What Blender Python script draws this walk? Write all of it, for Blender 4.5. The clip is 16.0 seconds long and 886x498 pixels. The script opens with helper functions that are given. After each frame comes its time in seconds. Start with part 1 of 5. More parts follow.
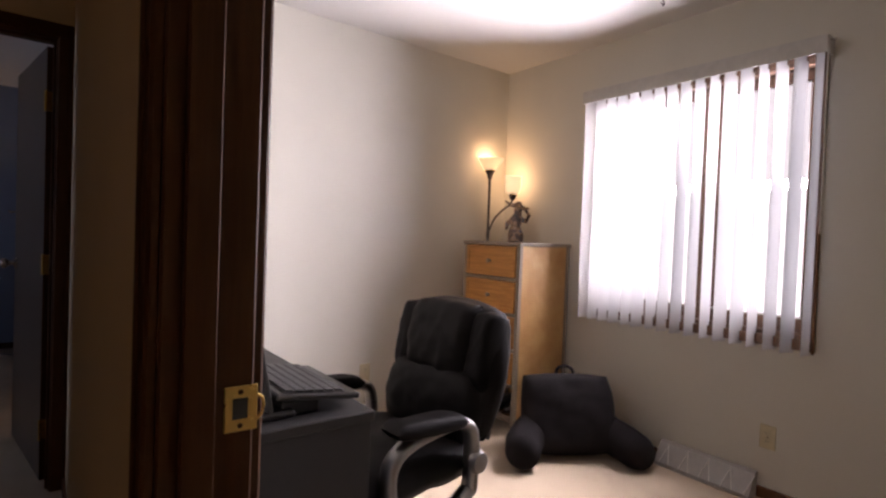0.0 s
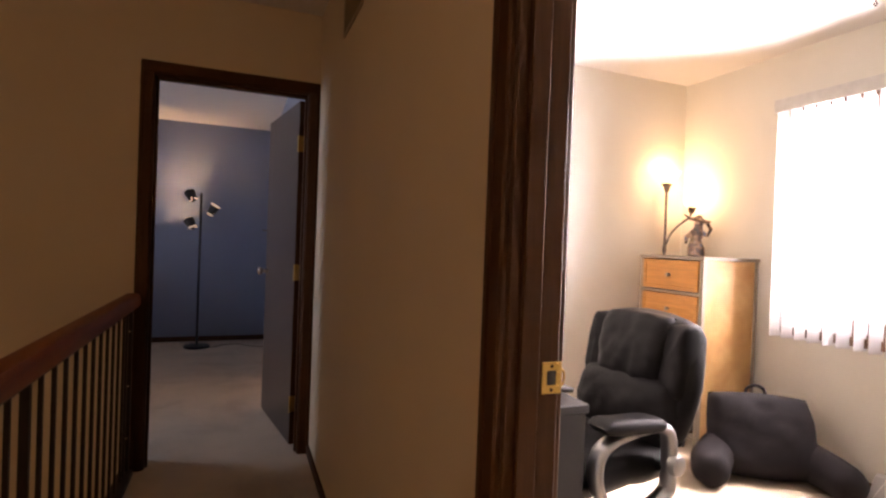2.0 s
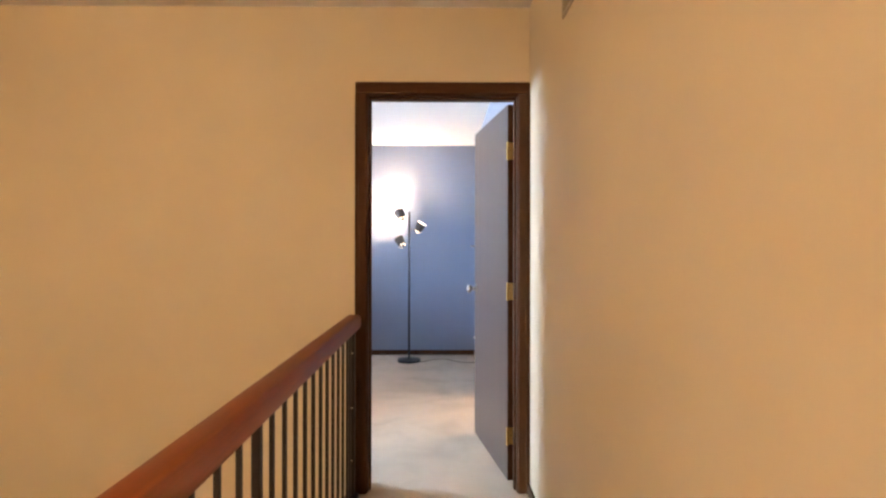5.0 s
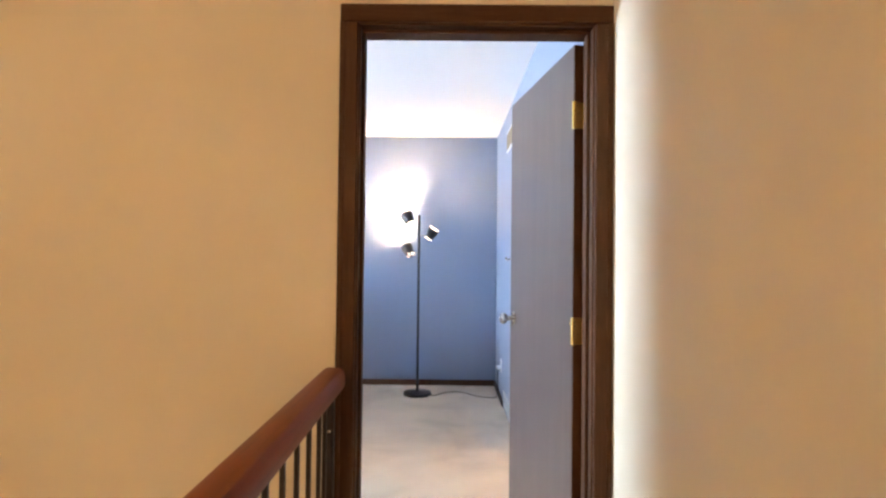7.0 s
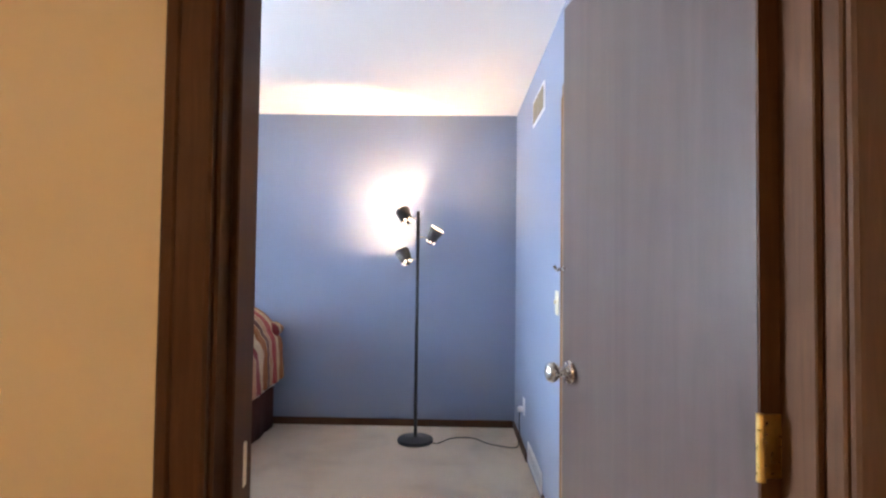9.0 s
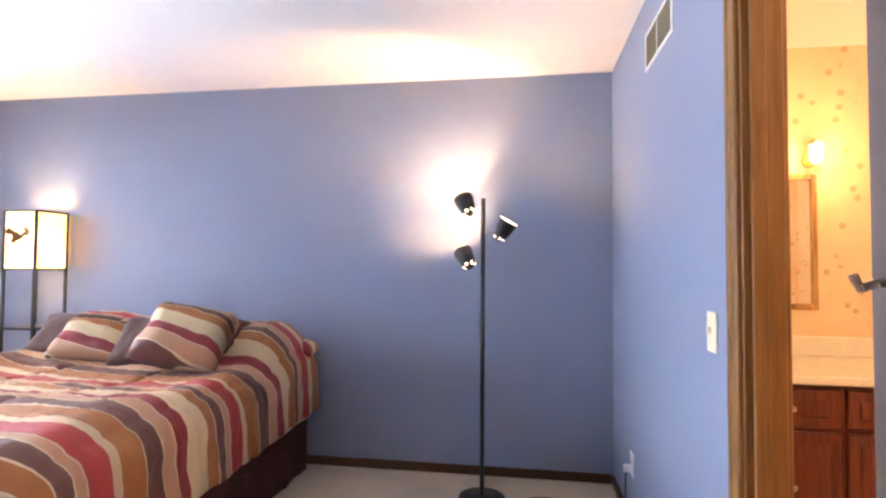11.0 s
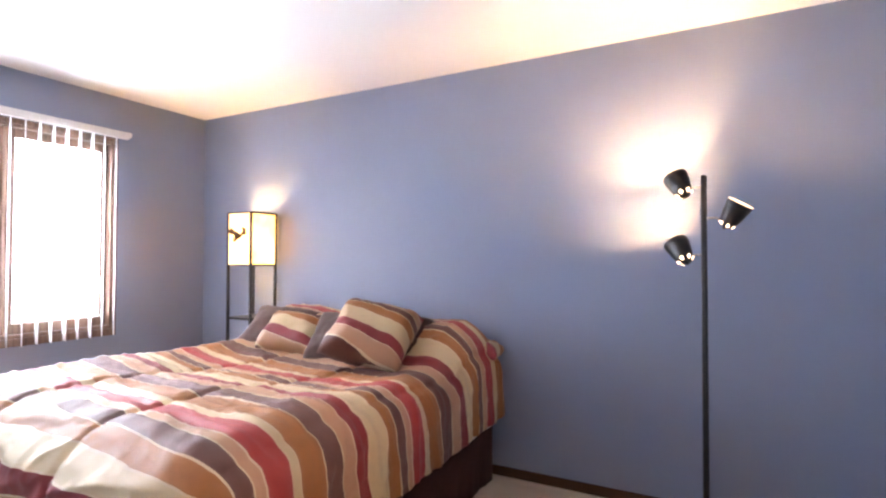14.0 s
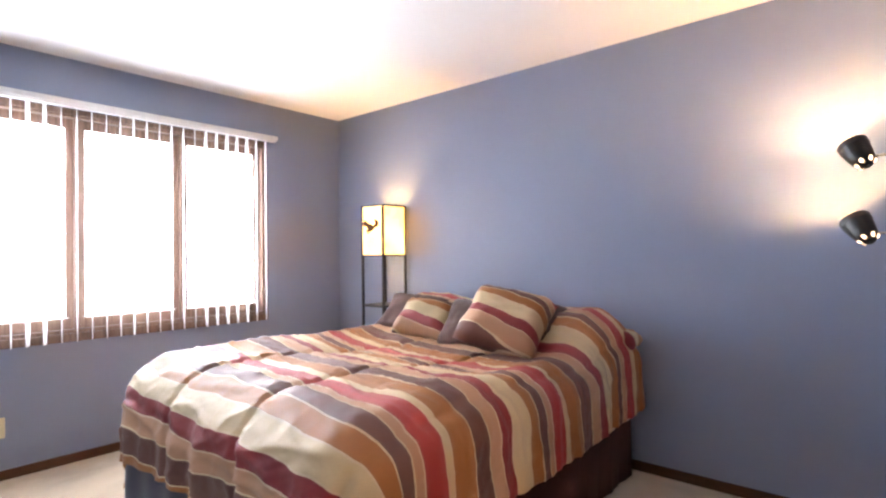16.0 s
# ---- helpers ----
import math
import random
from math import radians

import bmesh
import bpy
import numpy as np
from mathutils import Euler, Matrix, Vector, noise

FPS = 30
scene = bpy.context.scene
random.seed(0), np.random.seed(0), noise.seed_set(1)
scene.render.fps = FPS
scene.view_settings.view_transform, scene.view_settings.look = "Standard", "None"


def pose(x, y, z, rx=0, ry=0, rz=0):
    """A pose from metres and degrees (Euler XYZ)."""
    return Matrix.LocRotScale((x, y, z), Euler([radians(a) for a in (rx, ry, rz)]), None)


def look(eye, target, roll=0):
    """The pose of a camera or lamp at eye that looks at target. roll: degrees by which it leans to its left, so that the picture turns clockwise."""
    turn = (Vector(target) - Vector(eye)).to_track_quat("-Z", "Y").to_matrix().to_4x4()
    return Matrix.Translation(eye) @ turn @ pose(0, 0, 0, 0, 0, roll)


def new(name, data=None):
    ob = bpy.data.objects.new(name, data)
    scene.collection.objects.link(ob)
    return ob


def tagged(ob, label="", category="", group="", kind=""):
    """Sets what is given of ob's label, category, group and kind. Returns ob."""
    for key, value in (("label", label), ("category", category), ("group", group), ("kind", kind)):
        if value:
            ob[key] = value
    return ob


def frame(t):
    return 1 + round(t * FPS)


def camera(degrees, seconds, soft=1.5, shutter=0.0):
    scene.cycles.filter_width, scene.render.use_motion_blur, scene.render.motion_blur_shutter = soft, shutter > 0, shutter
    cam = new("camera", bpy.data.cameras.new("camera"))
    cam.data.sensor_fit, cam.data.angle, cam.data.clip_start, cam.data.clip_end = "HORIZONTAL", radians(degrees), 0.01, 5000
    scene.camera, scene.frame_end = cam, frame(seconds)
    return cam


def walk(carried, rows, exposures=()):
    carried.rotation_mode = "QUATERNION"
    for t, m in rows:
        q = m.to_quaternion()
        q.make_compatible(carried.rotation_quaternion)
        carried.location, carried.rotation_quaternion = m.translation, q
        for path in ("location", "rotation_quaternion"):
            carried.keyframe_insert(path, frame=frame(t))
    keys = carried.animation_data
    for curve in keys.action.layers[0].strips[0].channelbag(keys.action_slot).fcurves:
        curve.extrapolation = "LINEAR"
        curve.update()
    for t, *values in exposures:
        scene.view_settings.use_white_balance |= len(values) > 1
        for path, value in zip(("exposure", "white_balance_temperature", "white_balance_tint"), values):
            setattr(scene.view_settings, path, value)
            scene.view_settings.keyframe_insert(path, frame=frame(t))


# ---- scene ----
cam = camera(80.6, 16.0, soft=2.4)
# t, x, y, z, yaw, pitch, roll
PATH = [
    (0, 0.098, 0.088, 1.214, -37.54, -1.27, 2.15),
    (0.5, 0.013, 0.043, 1.223, -33.86, -1.12, 2.14),
    (1, -0.082, -0.009, 1.220, -29.96, -0.92, 2.28),
    (1.5, -0.154, -0.030, 1.222, -25.70, -0.73, 2.30),
    (2, -0.205, -0.032, 1.223, -21.39, -0.62, 2.17),
    (2.5, -0.228, -0.019, 1.227, -16.99, -0.25, 1.70),
    (3, -0.271, 0.002, 1.224, -13.09, 0.12, 1.17),
    (3.5, -0.277, 0.037, 1.228, -8.85, 0.27, 0.54),
    (4, -0.270, 0.100, 1.234, -4.69, 0.35, -0.16),
    (4.5, -0.261, 0.185, 1.238, -1.30, 0.02, -0.45),
    (7, -0.336, 1.300, 1.269, 0.37, 0.97, 0.62),
    (7.5, -0.354, 1.548, 1.280, -0.19, 1.05, 0.45),
    (8, -0.355, 1.812, 1.265, -0.37, 1.50, 2.60),
    (8.5, -0.337, 2.075, 1.268, 0.38, 1.58, 1.70),
    (9, -0.334, 2.358, 1.271, 1.12, 1.82, 0.72),
    (11.5, -0.406, 3.384, 1.286, 11.33, 1.99, 0.68),
    (12, -0.429, 3.470, 1.291, 14.49, 2.01, 0.83),
    (12.5, -0.426, 3.547, 1.288, 18.68, 2.00, 0.85),
    (13, -0.445, 3.595, 1.286, 22.42, 1.87, 0.79),
    (13.5, -0.475, 3.593, 1.296, 25.60, 1.44, 0.45),
    (14, -0.509, 3.583, 1.286, 28.42, 1.24, 0.15),
    (14.5, -0.524, 3.581, 1.288, 31.59, 0.76, -0.30),
    (15, -0.550, 3.577, 1.276, 34.62, 0.72, -0.53),
    (15.5, -0.571, 3.568, 1.270, 37.86, 0.52, -0.78),
    (16, -0.598, 3.528, 1.247, 40.67, 0.62, -0.63),
]
# t, stops, kelvin, tint
EXPOSURES = [(0, -3.75, 6850, 30), (0.5, -3.70, 6900, 31), (1.0, -3.5, 6950, 29), (1.5, -2.85, 7150, 29), (2.0, -1.95, 7400, 32), (2.5, -1.15, 7600, 35), (3.0, -0.66, 8150, 37), (3.5, -0.13, 7750, 30), (4.0, 0.32, 7000, 18),
             (4.5, 0.54, 6550, 14), (7.0, 0.74, 6100, 11), (8.0, 0.53, 6250, 14), (9.0, 0.40, 6450, 15), (11.5, 0.22, 7000, 26), (12.5, 0.25, 7150, 26), (14.5, 0.2, 7400, 24), (16.0, 0.05, 7600, 23)]
walk(cam, [(t, pose(x, y, z, 90 + pitch, 0, yaw) @ pose(0, 0, 0, 0, 0, roll)) for t, x, y, z, yaw, pitch, roll in PATH], EXPOSURES)

# ---- world and lights ----
world = bpy.data.worlds.new("world")
scene.world = world
world.use_nodes = True
wn = world.node_tree.nodes
sky = wn.new("ShaderNodeTexSky")
sky.sky_type, sky.sun_disc = "NISHITA", False
sky.sun_elevation, sky.sun_rotation = radians(48), radians(200)
world.node_tree.links.new(sky.outputs[0], wn["Background"].inputs[0])
wn["Background"].inputs[1].default_value = 0.1


def lamp(name, kind, m, power, colour, **extra):
    data = bpy.data.lights.new(name, kind)
    data.energy, data.color = power, colour
    if kind == "AREA":
        data.shape, data.size, data.size_y = "RECTANGLE", extra["size"], extra["size_y"]
        data.spread = radians(extra.get("spread", 170))
    elif kind == "SUN":
        data.angle = radians(extra["angle"])
    else:
        data.shadow_soft_size = extra.get("radius", 0.04)
        if kind == "SPOT":
            data.spot_size, data.spot_blend = radians(extra["cone"]), extra.get("blend", 0.5)
    ob = new(name, data)
    ob.matrix_world = m
    return ob


WARM, DAY, NEUTRAL = (1.0, 0.66, 0.34), (0.58, 0.785, 1.0), (1.0, 0.97, 0.93)
lamp("sun", "SUN", look((0, -20, 22), (0, 0, 0)), 0.8, (1.0, 0.96, 0.9), angle=12)
# daylight in the window openings
lamp("window_light_bedroom", "AREA", look((-4.53, 4.88, 1.48), (0, 5.15, 1.55)), 280, DAY, size=1.85, size_y=1.2)
lamp("window_light_office", "AREA", look((2.989, 1.56, 1.45), (0, 1.56, 1.2)), 3000, (0.92, 0.96, 1.0), size=1.16, size_y=1.22)
# lamps of the place
lamp("stair_light", "POINT", pose(-1.9, -0.6, 2.30), 60, (1.0, 0.63, 0.33), radius=0.12)
lamp("bath_light", "POINT", pose(1.25, 4.25, 2.30), 75, (1.0, 0.84, 0.62), radius=0.10)

# ---- mesh helpers ----
def part(name, bm, material, parent=None, label=""):
    """One mesh object out of a bmesh; under parent where one is given."""
    me = bpy.data.meshes.new(name)
    bm.normal_update()
    bm.to_mesh(me)
    bm.free()
    me.materials.append(material)
    ob = new(name, me)
    if parent is not None:
        ob.parent = parent
    if label:
        ob["label"] = label
    return ob


def thing(name, at, label, category, group="", kind="", turn=0.0):
    ob = new(name)
    ob.matrix_world = pose(*at, 0, 0, turn)
    return tagged(ob, label, category, group, kind)


def box(bm, x0, x1, y0, y1, z0, z1, bevel=0.0, segments=1, m=None):
    made = bmesh.ops.create_cube(bm, size=1.0)
    vs = made["verts"]
    for v in vs:
        v.co = Vector(((x0 + x1) / 2 + v.co.x * (x1 - x0), (y0 + y1) / 2 + v.co.y * (y1 - y0), (z0 + z1) / 2 + v.co.z * (z1 - z0)))
    if m is not None:
        bmesh.ops.transform(bm, matrix=m, verts=vs)
    if bevel:
        es = list({e for v in vs for e in v.link_edges})
        bmesh.ops.bevel(bm, geom=es, offset=bevel, segments=segments, profile=0.5, affect="EDGES", clamp_overlap=True)
    return bm


def boxed(*a, **k):
    return box(bmesh.new(), *a, **k)


def smooth(ob, angle=40):
    for p in ob.data.polygons:
        p.use_smooth = True
    ob.data.set_sharp_from_angle(angle=radians(angle))
    return ob


def lathe(profile, steps=24, m=None, cap=True):
    """A turned shape round z from (radius, height) pairs."""
    bm = bmesh.new()
    rings = []
    for r, h in profile:
        rings.append([bm.verts.new((r * math.cos(2 * math.pi * i / steps), r * math.sin(2 * math.pi * i / steps), h)) for i in range(steps)])
    for a, b in zip(rings, rings[1:]):
        for i in range(steps):
            bm.faces.new((a[i], a[(i + 1) % steps], b[(i + 1) % steps], b[i]))
    if cap:
        bm.faces.new(rings[0][::-1])
        bm.faces.new(rings[-1])
    if m is not None:
        bmesh.ops.transform(bm, matrix=m, verts=bm.verts)
    bmesh.ops.recalc_face_normals(bm, faces=bm.faces)
    return bm


def tube(points, radius, steps=10, bm=None, flat=1.0):
    """A round bar along points; flat squeezes it across its second direction."""
    bm = bm or bmesh.new()
    pts = [Vector(p) for p in points]
    rings = []
    side = None
    for i, p in enumerate(pts):
        way = (pts[min(i + 1, len(pts) - 1)] - pts[max(i - 1, 0)]).normalized()
        if side is None:
            side = way.cross(Vector((0, 0, 1)) if abs(way.z) < 0.9 else Vector((1, 0, 0))).normalized()
        else:
            side = (side - way * side.dot(way)).normalized()
        up = side.cross(way)
        rr = radius[i] if isinstance(radius, (list, tuple)) else radius
        rings.append([bm.verts.new(p + side * rr * math.cos(2 * math.pi * k / steps) + up * rr * flat * math.sin(2 * math.pi * k / steps)) for k in range(steps)])
    for a, b in zip(rings, rings[1:]):
        for k in range(steps):
            bm.faces.new((a[k], a[(k + 1) % steps], b[(k + 1) % steps], b[k]))
    bm.faces.new(rings[0][::-1])
    bm.faces.new(rings[-1])
    bmesh.ops.recalc_face_normals(bm, faces=bm.faces)
    return bm


def curve_points(ctrl, n=24):
    """Points along a smooth line through ctrl."""
    c = [Vector(p) for p in ctrl]
    out = []
    for i in range(len(c) - 1):
        p0, p1, p2, p3 = c[max(i - 1, 0)], c[i], c[i + 1], c[min(i + 2, len(c) - 1)]
        for k in range(n // (len(c) - 1) + 1):
            t = k / (n // (len(c) - 1) + 1)
            out.append(0.5 * (2 * p1 + (p2 - p0) * t + (2 * p0 - 5 * p1 + 4 * p2 - p3) * t * t + (3 * p1 - p0 - 3 * p2 + p3) * t ** 3))
    out.append(c[-1])
    return out


def wall_mesh(axis, p0, p1, a0, a1, z0, z1, holes=()):
    """A wall from p0 to p1 thick across axis, a0 to a1 long, with holes (b0, b1, zl, zh) right through."""
    cuts_a = sorted({a0, a1, *[h[0] for h in holes], *[h[1] for h in holes]})
    cuts_z = sorted({z0, z1, *[h[2] for h in holes], *[h[3] for h in holes]})
    solid = {}
    for i in range(len(cuts_a) - 1):
        for j in range(len(cuts_z) - 1):
            am, zm = (cuts_a[i] + cuts_a[i + 1]) / 2, (cuts_z[j] + cuts_z[j + 1]) / 2
            solid[i, j] = not any(h[0] < am < h[1] and h[2] < zm < h[3] for h in holes)
    bm = bmesh.new()
    seen = {}

    def vert(p, a, z):
        key = (round(p, 4), round(a, 4), round(z, 4))
        if key not in seen:
            seen[key] = bm.verts.new((p, a, z) if axis == "x" else (a, p, z))
        return seen[key]

    for (i, j), s in solid.items():
        if not s:
            continue
        al, ah, zl, zh = cuts_a[i], cuts_a[i + 1], cuts_z[j], cuts_z[j + 1]
        for p in (p0, p1):
            bm.faces.new([vert(p, al, zl), vert(p, ah, zl), vert(p, ah, zh), vert(p, al, zh)])
        for (di, dj), (u, v) in {(-1, 0): ((al, zl), (al, zh)), (1, 0): ((ah, zl), (ah, zh)), (0, -1): ((al, zl), (ah, zl)), (0, 1): ((al, zh), (ah, zh))}.items():
            if not solid.get((i + di, j + dj), False):
                bm.faces.new([vert(p0, *u), vert(p1, *u), vert(p1, *v), vert(p0, *v)])
    bmesh.ops.recalc_face_normals(bm, faces=bm.faces)
    return bm


def structure(name, bm, material, label, category):
    return tagged(part(name, bm, material), label, category, kind="structure")


# ---- materials ----
class Nodes:
    """A node material with a principled shader and short ways to wire it."""

    def __init__(self, name, colour, rough=0.6, metal=0.0, spec=0.5):
        self.mat = bpy.data.materials.new(name)
        self.mat.use_nodes = True
        self.t = self.mat.node_tree
        self.b = self.t.nodes["Principled BSDF"]
        self.b.inputs["Base Color"].default_value = (*colour, 1)
        self.b.inputs["Roughness"].default_value = rough
        self.b.inputs["Metallic"].default_value = metal
        self.b.inputs["Specular IOR Level"].default_value = spec

    def add(self, kind, **inputs):
        n = self.t.nodes.new(kind)
        for k, v in inputs.items():
            self.set(n.inputs[k.replace("_", " ")], v)
        return n

    def set(self, socket, v):
        if isinstance(v, bpy.types.NodeSocket):
            self.t.links.new(v, socket)
        else:
            socket.default_value = v

    def coords(self, scale=(1, 1, 1), world_space=True):
        src = self.add("ShaderNodeNewGeometry").outputs["Position"] if world_space else self.add("ShaderNodeTexCoord").outputs["Object"]
        m = self.add("ShaderNodeMapping")
        self.set(m.inputs["Vector"], src)
        m.inputs["Scale"].default_value = scale
        return m.outputs[0]

    def noise(self, vec, scale, detail=4.0, rough=0.55, distort=0.0):
        n = self.add("ShaderNodeTexNoise")
        self.set(n.inputs["Vector"], vec)
        n.inputs["Scale"].default_value, n.inputs["Detail"].default_value = scale, detail
        n.inputs["Roughness"].default_value, n.inputs["Distortion"].default_value = rough, distort
        return n.outputs["Fac"]

    def ramp(self, fac, stops):
        r = self.add("ShaderNodeValToRGB")
        e = r.color_ramp.elements
        while len(e) < len(stops):
            e.new(0.5)
        for el, (p, c) in zip(e, stops):
            el.position, el.color = p, (*c, 1) if len(c) == 3 else c
        self.set(r.inputs[0], fac)
        return r.outputs[0]

    def mix(self, a, b, fac, mode="MIX"):
        m = self.add("ShaderNodeMixRGB")
        m.blend_type = mode
        self.set(m.inputs[0], fac)
        self.set(m.inputs[1], a if isinstance(a, bpy.types.NodeSocket) else (*a, 1))
        self.set(m.inputs[2], b if isinstance(b, bpy.types.NodeSocket) else (*b, 1))
        return m.outputs[0]

    def colour(self, s):
        self.set(self.b.inputs["Base Color"], s)

    def rough(self, fac, lo, hi):
        m = self.add("ShaderNodeMapRange")
        self.set(m.inputs[0], fac)
        m.inputs[3].default_value, m.inputs[4].default_value = lo, hi
        self.set(self.b.inputs["Roughness"], m.outputs[0])

    def bump(self, height, strength, distance=0.002):
        n = self.add("ShaderNodeBump")
        n.inputs["Strength"].default_value, n.inputs["Distance"].default_value = strength, distance
        self.set(n.inputs["Height"], height)
        self.set(self.b.inputs["Normal"], n.outputs[0])


def scaled(c, k):
    return tuple(min(1.0, v * k) for v in c)


def paint(name, colour, rough=0.62, spec=0.35):
    n = Nodes(name, colour, rough, spec=spec)
    v = n.coords()
    big, fine = n.noise(v, 1.3, 3.0), n.noise(v, 210.0, 2.0)
    n.colour(n.ramp(big, [(0.3, scaled(colour, 0.955)), (0.7, scaled(colour, 1.03))]))
    n.rough(big, rough - 0.06, rough + 0.06)
    n.bump(fine, 0.22, 0.0012)
    return n.mat


def ceiling_paint(name, colour):
    n = Nodes(name, colour, 0.9, spec=0.2)
    v = n.coords()
    n.colour(n.ramp(n.noise(v, 0.9, 3.0), [(0.3, scaled(colour, 0.96)), (0.7, colour)]))
    n.bump(n.noise(v, 95.0, 3.0, 0.7), 0.5, 0.003)
    return n.mat


def carpet(name, colour):
    n = Nodes(name, colour, 1.0, spec=0.05)
    v = n.coords()
    fine, big = n.noise(v, 260.0, 2.0, 0.7), n.noise(v, 2.2, 5.0, 0.6, 0.4)
    c = n.ramp(big, [(0.32, scaled(colour, 0.80)), (0.5, colour), (0.7, scaled(colour, 1.12))])
    n.colour(n.mix(c, n.ramp(fine, [(0.3, (0.62, 0.60, 0.58)), (0.65, (1.0, 1.0, 1.0))]), 0.75, "MULTIPLY"))
    n.b.inputs["Sheen Weight"].default_value = 0.25
    n.bump(n.mix(fine, n.noise(v, 45.0, 3.0), 0.35), 0.8, 0.006)
    return n.mat


def wood(name, colour, dark, axis="z", rough=0.38, scale=1.0, world_space=True, pores=0.6, spec=0.24):
    """Stained wood whose grain runs along axis."""
    n = Nodes(name, colour, rough, spec=spec)
    s = {"x": (0.06, 1, 1), "y": (1, 0.06, 1), "z": (1, 1, 0.06)}[axis]
    v = n.coords(s, world_space)
    grain = n.noise(v, 42.0 * scale, 6.0, 0.62, 0.8)
    fine = n.noise(v, 260.0 * scale, 3.0, 0.6)
    c = n.ramp(grain, [(0.33, dark), (0.55, colour), (0.75, scaled(colour, 1.25))])
    n.colour(n.mix(c, n.ramp(fine, [(0.35, (0.72, 0.70, 0.68)), (0.6, (1, 1, 1))]), pores, "MULTIPLY"))
    n.rough(grain, rough - 0.03, rough + 0.04)
    n.bump(fine, 0.25 * pores, 0.001)
    return n.mat


def metal(name, colour, rough=0.3, grain=120.0):
    n = Nodes(name, colour, rough, 1.0)
    v = n.coords()
    n.rough(n.noise(v, grain, 3.0), rough - 0.08, rough + 0.12)
    return n.mat


def enamel(name, colour, rough=0.4, spec=0.5):
    n = Nodes(name, colour, rough, spec=spec)
    v = n.coords()
    f = n.noise(v, 30.0, 4.0)
    n.colour(n.ramp(f, [(0.3, scaled(colour, 0.94)), (0.7, scaled(colour, 1.05))]))
    n.rough(f, rough - 0.06, rough + 0.1)
    return n.mat


def fabric(name, colour, weave=700.0, sheen=0.3, relief=0.35):
    n = Nodes(name, colour, 0.92, spec=0.12)
    v = n.coords()
    f, g = n.noise(v, weave, 2.0), n.noise(v, 6.0, 4.0)
    n.colour(n.mix(n.ramp(g, [(0.3, scaled(colour, 0.82)), (0.7, scaled(colour, 1.15))]), n.ramp(f, [(0.3, (0.75, 0.75, 0.75)), (0.65, (1, 1, 1))]), 0.7, "MULTIPLY"))
    n.b.inputs["Sheen Weight"].default_value = sheen
    n.bump(f, relief, 0.001)
    return n.mat


def glowing(name, colour, strength, base=(0.9, 0.85, 0.75)):
    n = Nodes(name, base, 0.5)
    n.b.inputs["Emission Color"].default_value = (*colour, 1)
    n.b.inputs["Emission Strength"].default_value = strength
    return n.mat


M_CREAM = paint("cream_wall_paint", (0.72, 0.62, 0.45))
M_OFFICE = paint("pale_cream_wall_paint", (0.89, 0.86, 0.77))
M_BLUE = paint("slate_blue_wall_paint", (0.208, 0.247, 0.338), 0.40, 0.55)
M_CEIL = ceiling_paint("white_ceiling_paint", (0.86, 0.84, 0.81))
M_CARPET = carpet("beige_carpet", (0.61, 0.485, 0.35))
M_TRIM = wood("dark_walnut_trim", (0.074, 0.032, 0.0135), (0.062, 0.026, 0.011), "z", 0.52, 2.2, pores=0.14, spec=0.13)
M_TRIM_X = wood("dark_walnut_trim_across", (0.074, 0.032, 0.0135), (0.062, 0.026, 0.011), "x", 0.52, 2.2, pores=0.14, spec=0.13)
M_TRIM_Y = wood("dark_walnut_trim_along", (0.074, 0.032, 0.0135), (0.062, 0.026, 0.011), "y", 0.52, 2.2, pores=0.14, spec=0.13)
M_DOOR = wood("grey_brown_door_veneer", (0.077, 0.054, 0.046), (0.062, 0.043, 0.037), "z", 0.36, 0.3, pores=0.06)
M_RAIL = wood("reddish_handrail_wood", (0.225, 0.055, 0.015), (0.175, 0.040, 0.011), "y", 0.42, pores=0.2)
M_OAK = wood("golden_oak", (0.42, 0.23, 0.085), (0.24, 0.115, 0.04), "z", 0.35)
M_BLACK = enamel("black_metal_enamel", (0.012, 0.011, 0.011), 0.35)
M_BRASS = metal("worn_brass", (0.70, 0.46, 0.14), 0.28)
M_NICKEL = metal("satin_nickel", (0.62, 0.58, 0.53), 0.24)
M_WHITE = enamel("white_plastic", (0.78, 0.76, 0.72), 0.42)
M_IVORY = enamel("ivory_plastic", (0.72, 0.63, 0.42), 0.4)
M_BACKDROP = glowing("bright_overcast_distance", (0.94, 0.97, 1.0), 14.0, (0.8, 0.8, 0.8))

# ---- large structure ----
CEIL = 2.48
XE, XW, YS, YN = 0.165, -4.425, 3.12, 6.53
OX0, OX1, OY0, OY1 = 0.296, 2.914, -0.80, 3.06
BATH_E, BATH_N = 2.60, 6.30

floor_bm = boxed(-0.735, 3.0, -2.2, 3.06, -0.22, 0.0)
box(floor_bm, XW - 0.2, 3.0, 3.06, 6.75, -0.22, 0.0)
structure("floor", floor_bm, M_CARPET, "beige cut-pile carpet running through hall and rooms", "carpet")
structure("stairwell_floor", boxed(-3.2, -0.735, -2.2, 3.0, -2.72, -2.6), M_CARPET, "beige carpet at the bottom of the stairwell", "carpet")
structure("wall_stairwell_east", boxed(-0.735, -0.66, -2.2, 3.0, -2.6, -0.22), M_CREAM, "cream painted wall under the landing", "wall")
structure("ceiling", boxed(-4.7, 3.2, -2.4, 6.8, CEIL, CEIL + 0.12), M_CEIL, "white textured ceiling", "ceiling")

